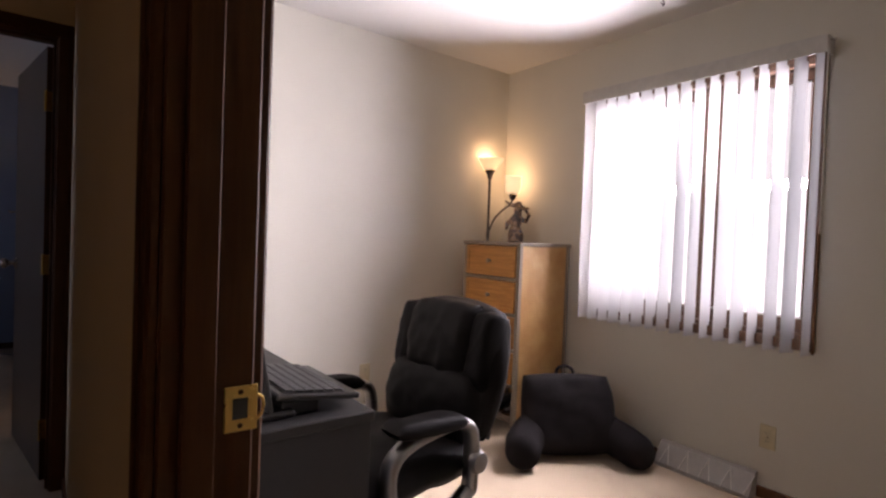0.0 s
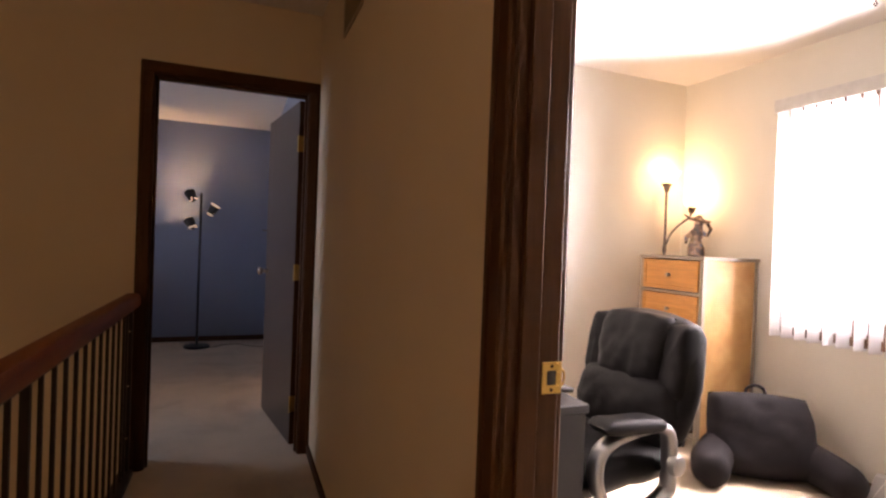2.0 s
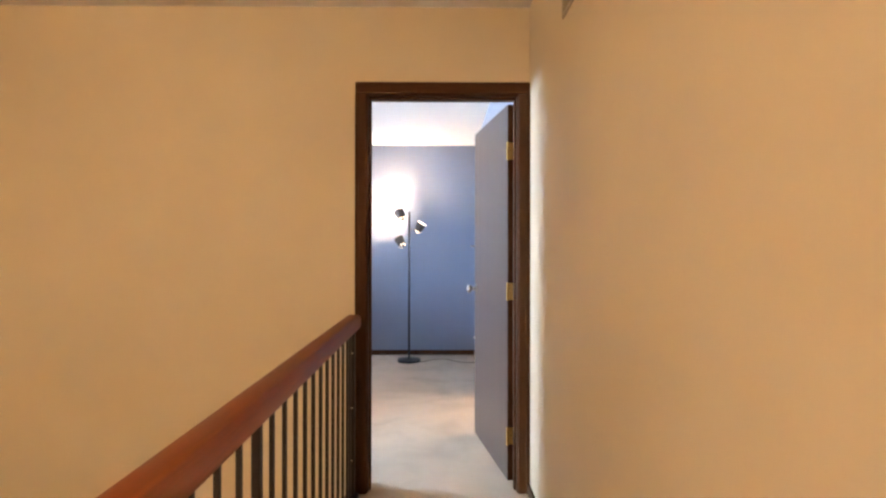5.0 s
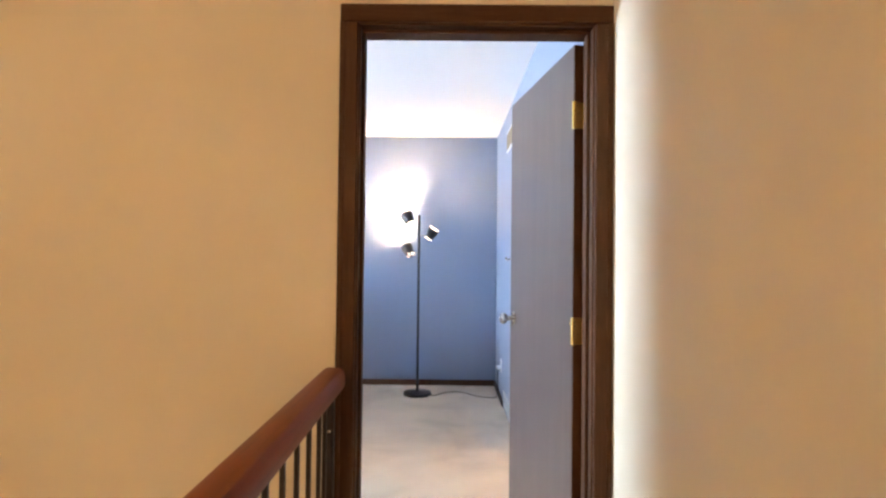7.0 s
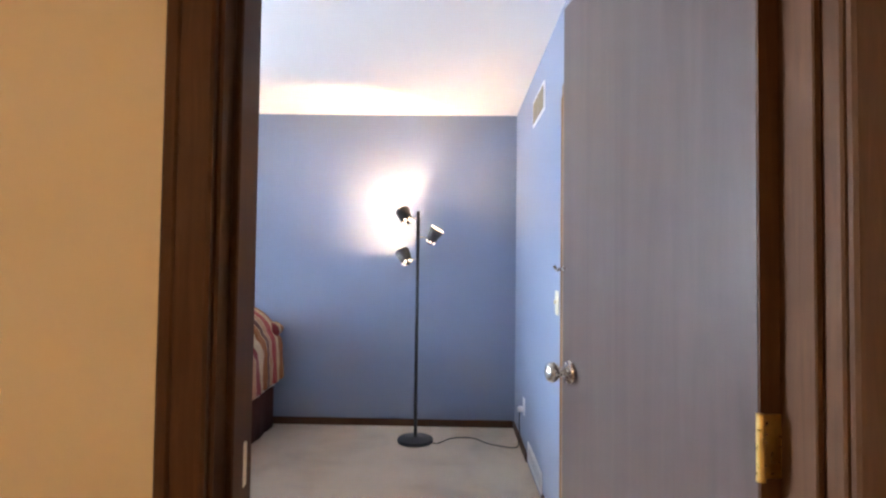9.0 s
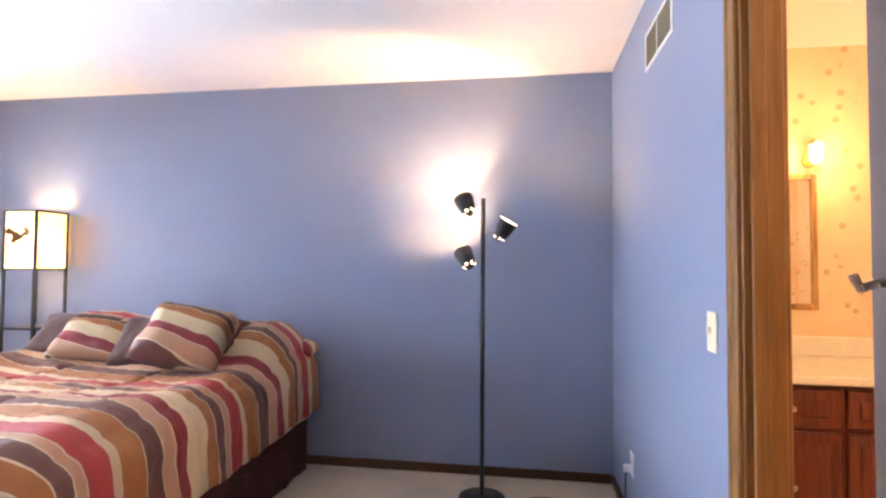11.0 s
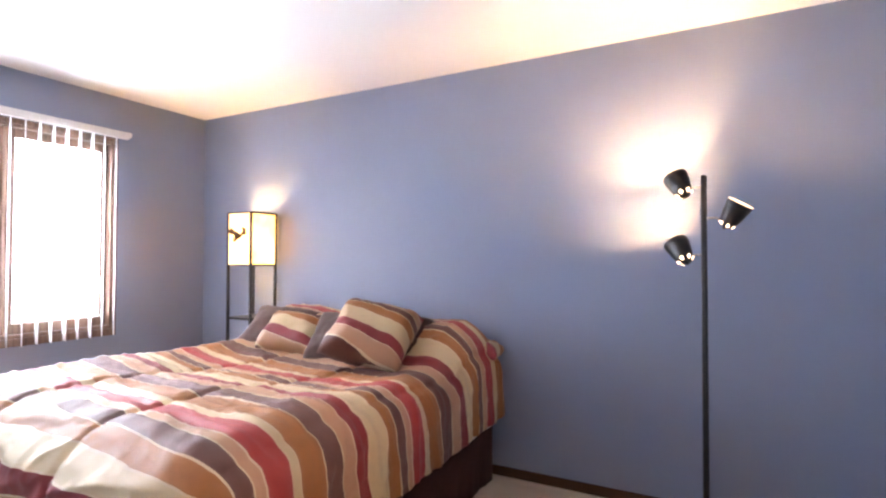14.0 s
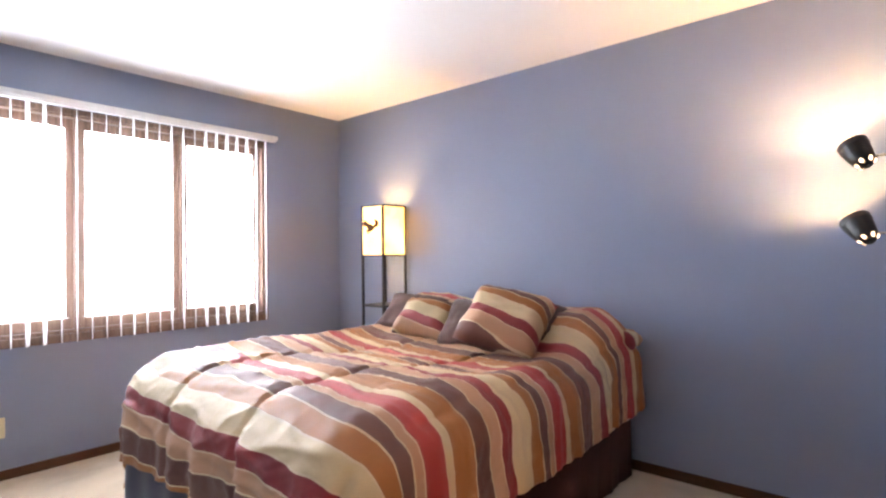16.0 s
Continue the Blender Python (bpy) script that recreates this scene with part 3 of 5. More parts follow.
window("window_1", OX1, 1, OW, [1.468], "brown wood double casement window glowing with daylight")
office_blinds = blinds("vertical_blinds", OX1, 1, 0.915, 2.225, 2.172, 2.094, 0.735, -14, 0.0775, "white vertical slat blinds half open over window", 0.095)
smooth(part("wand", tube([(-0.08, -0.655, -0.05), (-0.082, -0.66, -0.7), (-0.082, -0.655, -1.40)], 0.004), M_WHITE, office_blinds, "thin control wand"))
smooth(part("wand_grip", tube([(-0.082, -0.657, -0.88), (-0.082, -0.655, -1.42)], 0.006), M_TRIM, office_blinds, "dark wand grip"))
part("rod_end", lathe([(0.004, -0.68), (0.004, 0.68)], 8, pose(-0.06, 0, -0.018, 90)), M_NICKEL, office_blinds)
window("window_2", XW, -1, BW, [4.51, 5.145], "brown wood triple window glowing with daylight")
blinds("vertical_blinds", XW, -1, 3.90, 5.862, 2.215, 2.182, 0.745, -18, 0.0795, "white vertical slat blinds turned open over window", 0.075)

# ---- office things ----
def honey_panel(name, scale):
    """Woven cane in a honey colour: fine strands crossing."""
    n = Nodes(name, (0.50, 0.27, 0.09), 0.55)
    v = n.coords()
    w1, w2 = n.add("ShaderNodeTexWave"), n.add("ShaderNodeTexWave")
    for w, d in ((w1, "Z"), (w2, "X")):
        w.bands_direction = d
        n.set(w.inputs["Vector"], v)
        w.inputs["Scale"].default_value, w.inputs["Distortion"].default_value, w.inputs["Detail"].default_value = scale, 0.5, 2.0
    weave = n.mix(w1.outputs["Fac"], w2.outputs["Fac"], 0.5)
    big = n.noise(v, 5.0, 4.0)
    tone = n.ramp(big, [(0.3, (0.50, 0.25, 0.08)), (0.55, (0.62, 0.36, 0.14)), (0.75, (0.70, 0.45, 0.21))])
    n.colour(n.mix(tone, n.ramp(weave, [(0.25, (0.66, 0.60, 0.52)), (0.6, (1, 1, 1))]), 0.6, "MULTIPLY"))
    n.bump(weave, 0.5, 0.002)
    return n.mat


M_CANE = honey_panel("woven_honey_cane", 25.0)
M_DRAWER = wood("honey_drawer_front", (0.46, 0.205, 0.058), (0.32, 0.13, 0.034), "y", 0.4)
M_TAUPE = enamel("taupe_painted_frame", (0.24, 0.19, 0.145), 0.4)

dresser = thing("dresser", (2.428, 2.343, 0), "tall honey wicker dresser with taupe edging in the corner", "dresser")
DW, DD, DH = 0.535, 0.472, 1.20
part("top", boxed(-0.012, DD, -0.012, DW, DH - 0.022, DH, bevel=0.004), M_TAUPE, dresser, "taupe dresser top")
for nm, a in (("corner_post", (0, 0.028, 0, 0.028)), ("corner_post", (0, 0.028, DW - 0.028, DW)), ("corner_post", (DD - 0.028, DD, 0, 0.028)), ("corner_post", (DD - 0.028, DD, DW - 0.028, DW))):
    part(nm, boxed(*a, 0.0, DH - 0.022, bevel=0.003), M_TAUPE, dresser)
part("side_panel", boxed(0.028, DD - 0.028, 0.006, 0.018, 0.06, DH - 0.022), M_CANE, dresser, "woven honey side panel")
part("side_panel", boxed(0.028, DD - 0.028, DW - 0.018, DW - 0.006, 0.06, DH - 0.022), M_CANE, dresser, "woven honey side panel")
part("back_panel", boxed(DD - 0.018, DD - 0.008, 0.028, DW - 0.028, 0.06, DH - 0.022), M_CANE, dresser)
part("shelf", boxed(0.02, DD - 0.018, 0.028, DW - 0.028, 0.06, 0.075), M_TAUPE, dresser)
for i in range(4):
    zt = DH - 0.028 - i * 0.222
    zb = zt - 0.195
    part("divider", boxed(0.001, DD - 0.02, 0.028, DW - 0.028, zb - 0.022, zb - 0.007), M_TAUPE, dresser)
    d = part("drawer", boxed(0.002, DD - 0.03, 0.034, DW - 0.034, zb, zt, bevel=0.003), M_DRAWER, dresser, "honey wood drawer front")
    for a in ((0.034, 0.06, zb, zt), (DW - 0.06, DW - 0.034, zb, zt), (0.06, DW - 0.06, zt - 0.026, zt), (0.06, DW - 0.06, zb, zb + 0.026)):
        part("drawer_edge", boxed(-0.004, 0.003, *a, bevel=0.002), M_DRAWER, d)
    smooth(part("knob", lathe([(0.007, 0), (0.006, 0.01), (0.013, 0.016), (0.015, 0.022), (0.009, 0.028)], 16, pose(0.002, DW / 2, (zt + zb) / 2, 0, -90, 0)), M_TAUPE, d, "small turned knob"))
# wire scroll work in the open foot of the dresser
scroll = [(0.005, 0.04 + 0.022 * i, 0.06 + 0.035 * abs(math.sin(i * 0.8))) for i in range(21)]
smooth(part("scroll_apron", tube(scroll, 0.004, 6), M_TAUPE, dresser, "curled metal apron"))

# shoes in the open foot
for i, yy in enumerate((0.15, 0.26)):
    shoe = thing("shoe", (2.50, 2.343 + yy, 0.075), "black leather shoe kept in the open dresser foot", "shoe", group="shoes in the dresser")
    bm = tube([(0.0, 0, 0.03), (0.03, 0, 0.032), (0.10, 0, 0.036), (0.17, 0, 0.05), (0.22, 0, 0.055), (0.245, 0, 0.05)], [0.012, 0.034, 0.040, 0.036, 0.038, 0.02], 12)
    smooth(part("upper", bm, M_BLACK, shoe))
    part("sole", boxed(0.0, 0.25, -0.038, 0.038, 0.0, 0.012, bevel=0.005), M_TRIM, shoe)

# torchiere behind the dresser
M_SHADE = glowing("frosted_lit_glass", (1.0, 0.66, 0.30), 12.0, (0.9, 0.82, 0.66))
M_SHADE_S = glowing("frosted_lit_cup", (1.0, 0.70, 0.36), 14.0, (0.9, 0.82, 0.66))
M_BRONZE = enamel("dark_bronze_metal", (0.035, 0.020, 0.013), 0.34)
TX, TY = 2.70, 2.942
torch = thing("floor_lamp", (TX, TY, 0), "dark bronze torchiere lamp with glowing frosted bowl behind dresser", "lamp")
smooth(part("base", lathe([(0.052, 0), (0.052, 0.012), (0.04, 0.022), (0.012, 0.03)], 24), M_BRONZE, torch))
smooth(part("pole", lathe([(0.0095, 0.028), (0.0095, 1.675)], 14), M_BRONZE, torch))
smooth(part("socket_cup", lathe([(0.010, 1.655), (0.016, 1.66), (0.024, 1.69), (0.040, 1.722)], 24), M_BRONZE, torch, "dark bronze cone under the bowl"))
bowl = smooth(part("shade", lathe([(0.040, 1.722), (0.056, 1.752), (0.088, 1.802), (0.085, 1.802), (0.053, 1.754), (0.036, 1.725)], 28, cap=False), M_SHADE, torch, "glowing frosted glass bowl"))
bowl.visible_shadow = False
arm = [(0.0, 0.0, 1.23), (0.004, -0.006, 1.27), (0.03, -0.03, 1.36), (0.075, -0.07, 1.43), (0.11, -0.105, 1.47), (0.122, -0.12, 1.51)]
smooth(part("side_arm", tube(curve_points(arm, 30), 0.007), M_BRONZE, torch, "curved gooseneck arm"))
smooth(part("arm_collar", lathe([(0.013, 1.22), (0.013, 1.26)], 12), M_BRONZE, torch))
smooth(part("socket_cup", lathe([(0.010, 1.505), (0.020, 1.515), (0.031, 1.552)], 20, pose(0.122, -0.12, 0)), M_BRONZE, torch))
cup = smooth(part("side_shade", lathe([(0.031, 1.552), (0.048, 1.572), (0.053, 1.60), (0.055, 1.672), (0.052, 1.672), (0.049, 1.60), (0.028, 1.556)], 24, pose(0.122, -0.12, 0), cap=False), M_SHADE_S, torch, "glowing frosted glass cup"))
cup.visible_shadow = False
lamp("torchiere_bulb", "POINT", pose(TX, TY, 1.79), 18.0, WARM, radius=0.03)
lamp("torchiere_side_bulb", "POINT", pose(TX + 0.122, TY - 0.12, 1.63), 14.0, WARM, radius=0.03)

# figurine of a hatted figure on the dresser, one plain mesh
def figurine_material():
    n = Nodes("painted_resin", (0.3, 0.2, 0.15), 0.5)
    v = n.coords()
    n.colour(n.ramp(n.noise(v, 22.0, 2.0), [(0.36, (0.025, 0.02, 0.022)), (0.47, (0.10, 0.055, 0.035)), (0.56, (0.45, 0.30, 0.19)), (0.66, (0.12, 0.15, 0.22))]))
    return n.mat


bm = tube([(0, 0, 0.0), (0.01, 0, 0.05), (0.0, 0.01, 0.11), (-0.005, 0, 0.16), (0.01, 0, 0.20), (0.012, 0, 0.235)], [0.052, 0.046, 0.034, 0.048, 0.026, 0.030], 14)
tube([(-0.01, 0.0, 0.17), (0.03, -0.06, 0.15), (0.02, -0.085, 0.19), (0.0, -0.07, 0.225)], [0.02, 0.016, 0.013, 0.010], 8, bm)
tube([(0.0, 0.02, 0.17), (-0.03, 0.06, 0.13), (-0.05, 0.05, 0.09)], [0.02, 0.015, 0.010], 8, bm)
tube([(-0.03, 0.085, 0.292), (-0.01, 0.05, 0.262), (0.012, 0.0, 0.255), (0.02, -0.05, 0.236), (0.015, -0.085, 0.24)], [0.008, 0.030, 0.046, 0.034, 0.008], 10, bm, flat=0.4)
tube([(0.01, 0.0, 0.25), (0.012, 0.0, 0.272), (0.012, 0.0, 0.285)], [0.028, 0.026, 0.012], 10, bm)
tube([(-0.02, 0.03, 0.0), (-0.03, 0.03, 0.05), (-0.02, 0.02, 0.10)], [0.022, 0.018, 0.02], 8, bm)
fig = smooth(part("figurine", bm, figurine_material()), 60)
fig.matrix_world = pose(2.752, 2.70, 1.20, 0, 0, 10)
tagged(fig, "small dark painted resin figurine standing on the dresser", "figurine")

# office chair
def leather(name, colour):
    n = Nodes(name, colour, 0.5, spec=0.05)
    v = n.coords()
    f, g = n.noise(v, 190.0, 3.0), n.noise(v, 9.0, 5.0)
    n.colour(n.ramp(g, [(0.3, scaled(colour, 0.7)), (0.7, scaled(colour, 1.35))]))
    n.rough(g, 0.42, 0.6)
    n.bump(n.mix(f, n.noise(v, 28.0, 4.0, 0.6, 1.2), 0.6), 0.45, 0.004)
    return n.mat


M_LEATHER = leather("black_leather", (0.0036, 0.0030, 0.0031))
M_ARM = metal("grey_painted_arm", (0.44, 0.43, 0.43), 0.34)


def cushion(w, d, h, puff=0.5, n=14, m=None, pinch=0.0, corner=0.0):
    """A rounded stuffed pad, w by d by h, centred."""
    bm = bmesh.new()
    top, bot = {}, {}
    for i in range(n + 1):
        for j in range(n + 1):
            u, v = 2 * i / n - 1, 2 * j / n - 1
            e = (1 - u ** 4) * (1 - v ** 4)
            e = max(e, 0.0) ** puff
            px = u * w / 2 * (1 - pinch * (1 - abs(v)) * abs(u) ** 3) * math.sqrt(1 - corner * v * v)
            py = v * d / 2 * (1 - pinch * (1 - abs(u)) * abs(v) ** 3) * math.sqrt(1 - corner * u * u)
            top[i, j] = bm.verts.new((px, py, h / 2 * e))
            bot[i, j] = top[i, j] if i in (0, n) or j in (0, n) else bm.verts.new((px, py, -h / 2 * e))
    for i in range(n):
        for j in range(n):
            bm.faces.new((top[i, j], top[i + 1, j], top[i + 1, j + 1], top[i, j + 1]))
            bm.faces.new((bot[i, j], bot[i, j + 1], bot[i + 1, j + 1], bot[i + 1, j]))
    for v in bm.verts:
        k = h * (0.06 * noise.noise(v.co * 9 + Vector((w * 13, d * 7, h * 31))) + 0.03 * noise.noise(v.co * 25))
        v.co.z += k * min(1.0, abs(v.co.z) / (h * 0.2)) * (1 if v.co.z > 0 else -1)
    if m is not None:
        bmesh.ops.transform(bm, matrix=m, verts=bm.verts)
    return bm


chair = thing("office_chair", (1.085, 1.685, 0), "black leather executive chair with grey loop arms at desk", "chair", turn=7)
# built facing -x
smooth(part("seat", cushion(0.54, 0.54, 0.15, 0.35, m=pose(-0.02, 0, 0.43)), M_LEATHER, chair), 70)
lean = pose(0.235, 0, 0.50, 0, 12, 0)
smooth(part("backrest", cushion(0.55, 0.57, 0.15, 0.28, 18, m=lean @ pose(0.045, 0, 0.22, 0, 90, 0), corner=0.28), M_LEATHER, chair), 70)


def creased_pad(w, d, h, puff, corner, m, seed):
    """A stuffed leather pad with soft pulled creases across its face."""
    pad = cushion(w, d, h, puff, 26, corner=corner)
    for v in pad.verts:
        if v.co.z > 0:
            ridge = 1 - 2 * abs(noise.noise(Vector((v.co.x * 4.0 + seed, v.co.y * 15.0 + 2.0 * v.co.x, seed))))
            v.co.z += 0.006 * max(ridge, 0.0) ** 2 * min(1.0, v.co.z / (h * 0.3))
    bmesh.ops.transform(pad, matrix=m, verts=pad.verts)
    return pad


FACE = pose(0, 0, 0, 0, -90, 0)
smooth(part("lumbar_pad", creased_pad(0.29, 0.50, 0.18, 0.42, 0.18, lean @ pose(-0.002, 0, 0.085) @ FACE, 1.3), M_LEATHER, chair), 70)
smooth(part("head_pad", creased_pad(0.31, 0.35, 0.18, 0.40, 0.16, lean @ pose(0.002, 0, 0.325) @ FACE, 4.1), M_LEATHER, chair), 70)
for s in (-1, 1):
    smooth(part("side_bolster", creased_pad(0.31, 0.115, 0.15, 0.42, 0.14, lean @ pose(0.022, s * 0.205, 0.300, 0, 0, s * 10) @ FACE, 7.0 + s), M_LEATHER, chair), 70)
    yy = s * 0.285
    a = part("arm", tube(curve_points([(0.155, yy, 0.36), (0.16, yy, 0.50), (0.13, yy, 0.585), (0.02, yy, 0.60), (-0.14, yy, 0.575), (-0.20, yy, 0.52), (-0.19, yy, 0.42), (-0.10, yy, 0.335), (0.05, yy, 0.315), (0.155, yy, 0.36)], 54), 0.033, 12, flat=0.62), M_ARM, chair, "grey loop arm")
    smooth(a, 60)
    smooth(part("arm_pad", cushion(0.31, 0.095, 0.055, 0.3, m=pose(-0.055, yy, 0.625, 0, 5, 0)), M_LEATHER, a, "padded black armrest"), 70)
    smooth(part("knob", lathe([(0.036, 0), (0.04, 0.012), (0.034, 0.03), (0.02, 0.034)], 20, pose(0.165, yy + s * 0.012, 0.455, -90 * s)), M_ARM, a, "round grey tilt knob"))
smooth(part("back_shell", boxed(0.095, 0.110, -0.22, 0.22, -0.02, 0.44, bevel=0.008, segments=2, m=lean), M_BLACK, chair), 50)
smooth(part("gas_column", lathe([(0.026, 0.08), (0.026, 0.24), (0.018, 0.24), (0.018, 0.36)], 16), M_BLACK, chair))
part("mechanism", boxed(-0.14, 0.12, -0.10, 0.10, 0.335, 0.375, bevel=0.008), M_BLACK, chair)
for i in range(5):
    a = 2 * math.pi * i / 5 + 0.3
    ex, ey = 0.30 * math.cos(a), 0.30 * math.sin(a)
    leg = part("leg", tube([(0.02 * math.cos(a), 0.02 * math.sin(a), 0.115), (ex * 0.6, ey * 0.6, 0.095), (ex, ey, 0.075)], [0.028, 0.023, 0.017], 10), M_BLACK, chair)
    smooth(leg)
    smooth(part("caster", lathe([(0.016, -0.022), (0.027, -0.018), (0.027, 0.018), (0.016, 0.022)], 16, pose(ex, ey, 0.027, 90, 0, math.degrees(a))), M_BLACK, leg))

# bed rest cushion against the dresser and wall
M_PLUSH = fabric("charcoal_corduroy", (0.006, 0.0045, 0.0050), 420.0, 0.0, 0.6)
rest = thing("bed_rest_cushion", (2.50, 1.96, 0), "charcoal plush bed rest cushion with carry handle on carpet", "cushion", turn=-33)
# built facing -y
smooth(part("back", cushion(0.55, 0.46, 0.24, 0.35, 20, m=pose(0, 0.06, 0.222, 68, 0, 0), corner=0.15), M_PLUSH, rest), 70)
for s in (-1, 1):
    bm = tube([(s * 0.14, 0.12, 0.17), (s * 0.22, 0.02, 0.125), (s * 0.29, -0.08, 0.102), (s * 0.315, -0.18, 0.094), (s * 0.325, -0.225, 0.092), (s * 0.328, -0.24, 0.092)], [0.09, 0.105, 0.100, 0.095, 0.078, 0.035], 18)
    smooth(part("arm", bm, M_PLUSH, rest), 70)
smooth(part("handle", tube(curve_points([(-0.05, 0.15, 0.415), (-0.045, 0.155, 0.455), (0.0, 0.158, 0.475), (0.045, 0.155, 0.455), (0.05, 0.15, 0.415)], 20), 0.009, 8), M_PLUSH, rest, "stitched carry handle"))
part("tag", boxed(-0.014, 0.014, -0.030, -0.026, 0.010, 0.045), M_BLACK, rest)

# floor register deflector
M_CLEAR = enamel("grey_clear_plastic", (0.50, 0.48, 0.47), 0.3)
defl = thing("air_deflector", (2.905, 1.385, 0), "grey plastic air deflector over the floor register", "vent")
bm = bmesh.new()
sect = [(0.0, 0.0), (-0.085, 0.0), (-0.085, 0.02), (-0.03, 0.115), (0.0, 0.125)]
ends = [[bm.verts.new((x, yy, z)) for x, z in sect] for yy in (-0.245, 0.245)]
for i in range(len(sect)):
    bm.faces.new((ends[0][i], ends[0][(i + 1) % 5], ends[1][(i + 1) % 5], ends[1][i]))
bm.faces.new(ends[0][::-1])
bm.faces.new(ends[1])
bmesh.ops.recalc_face_normals(bm, faces=bm.faces)
part("hood", bm, M_CLEAR, defl)
for i in range(9):
    yy = -0.22 + i * 0.055
    smooth(part("rib", tube([(-0.086, yy, 0.02), (-0.032, yy + 0.05 * (1 if i % 2 else -1) * 0.6, 0.113)], 0.003, 6), M_WHITE, defl))

# desk with laptop
M_DESK = enamel("dark_grey_desk_laminate", (0.021, 0.020, 0.021), 0.5, 0.25)
desk = thing("desk", (0.33, 1.275, 0), "dark grey laminate desk pedestal against office wall", "desk")
part("top", boxed(0.0, 0.475, 0.0, 1.22, 0.722, 0.75, bevel=0.003), M_DESK, desk)
part("end_panel", boxed(0.0, 0.465, 0.004, 0.026, 0.0, 0.722), M_DESK, desk)
part("end_panel", boxed(0.0, 0.465, 1.19, 1.212, 0.0, 0.722), M_DESK, desk)
part("back_panel", boxed(0.0, 0.018, 0.026, 1.19, 0.1, 0.722), M_DESK, desk)
part("drawer_box", boxed(0.02, 0.462, 0.026, 0.40, 0.05, 0.722), M_DESK, desk)

laptop = thing("laptop", (0.56, 1.50, 0.75), "black laptop with raised slanted keyboard open on desk", "laptop")
part("deck", boxed(0.0, 0.23, -0.17, 0.17, -0.008, 0.008, bevel=0.004, m=pose(0.0, 0, 0.056, 0, 7, 0)), M_BLACK, laptop)
part("riser", boxed(0.02, 0.12, -0.15, 0.15, 0.0, 0.038, bevel=0.004), M_BLACK, laptop)
key_mesh = None
keyboard = part("keyboard", boxed(0.02, 0.19, -0.155, 0.155, 0.008, 0.010, m=pose(0.0, 0, 0.056, 0, 7, 0)), M_BLACK, laptop)
M_KEY = enamel("black_key", (0.03, 0.03, 0.032), 0.5)
for r in range(6):
    for c in range(14):
        m = pose(0.0, 0, 0.056, 0, 7, 0) @ pose(0.036 + r * 0.0275, -0.143 + c * 0.022, 0.010)
        if key_mesh is None:
            kb = part("key", boxed(-0.012, 0.012, -0.0095, 0.0095, 0, 0.006, bevel=0.002), M_KEY, keyboard)
            key_mesh = kb.data
        else:
            kb = new("key", key_mesh)
            kb.parent = keyboard
        kb.matrix_local = m
part("lid", boxed(-0.012, 0.004, -0.17, 0.17, 0.0, 0.225, bevel=0.006, segments=2, m=pose(-0.01, 0, 0.02, 0, -10, 0)), M_BLACK, laptop)
part("stand_foot", boxed(-0.06, 0.05, -0.17, 0.10, 0.0, 0.02, bevel=0.006), M_BLACK, laptop)

# ceiling hook
hook = thing("ceiling_hook", (2.56, 1.55, CEIL), "small dark screw hook in the ceiling", "hook")
smooth(part("shank", lathe([(0.010, -0.004), (0.010, 0.0)], 12), M_BRONZE, hook))
smooth(part("hook_bend", tube(curve_points([(0, 0, 0), (0, 0, -0.028), (0.012, 0, -0.045), (0.0, 0, -0.058), (-0.014, 0, -0.046)], 24), 0.0028, 8), M_BRONZE, hook))

# ---- bedroom things ----
RED, CREAM, ORANGE, DARK, TAN, PIPING = (0.34, 0.034, 0.028), (0.56, 0.43, 0.255), (0.32, 0.120, 0.033), (0.125, 0.050, 0.039), (0.45, 0.255, 0.150), (0.60, 0.47, 0.31)
MAROON = (0.22, 0.022, 0.024)
# where each stripe begins within the repeat
BANDS = [(0.0, RED), (0.136, CREAM), (0.187, ORANGE), (0.326, DARK), (0.458, TAN), (0.558, MAROON), (0.654, CREAM), (0.780, ORANGE), (0.865, DARK), (0.940, TAN)]
STRIPES = []
for at, tone in BANDS:
    STRIPES.append((at, PIPING))
    STRIPES.append((at + 0.008, tone))


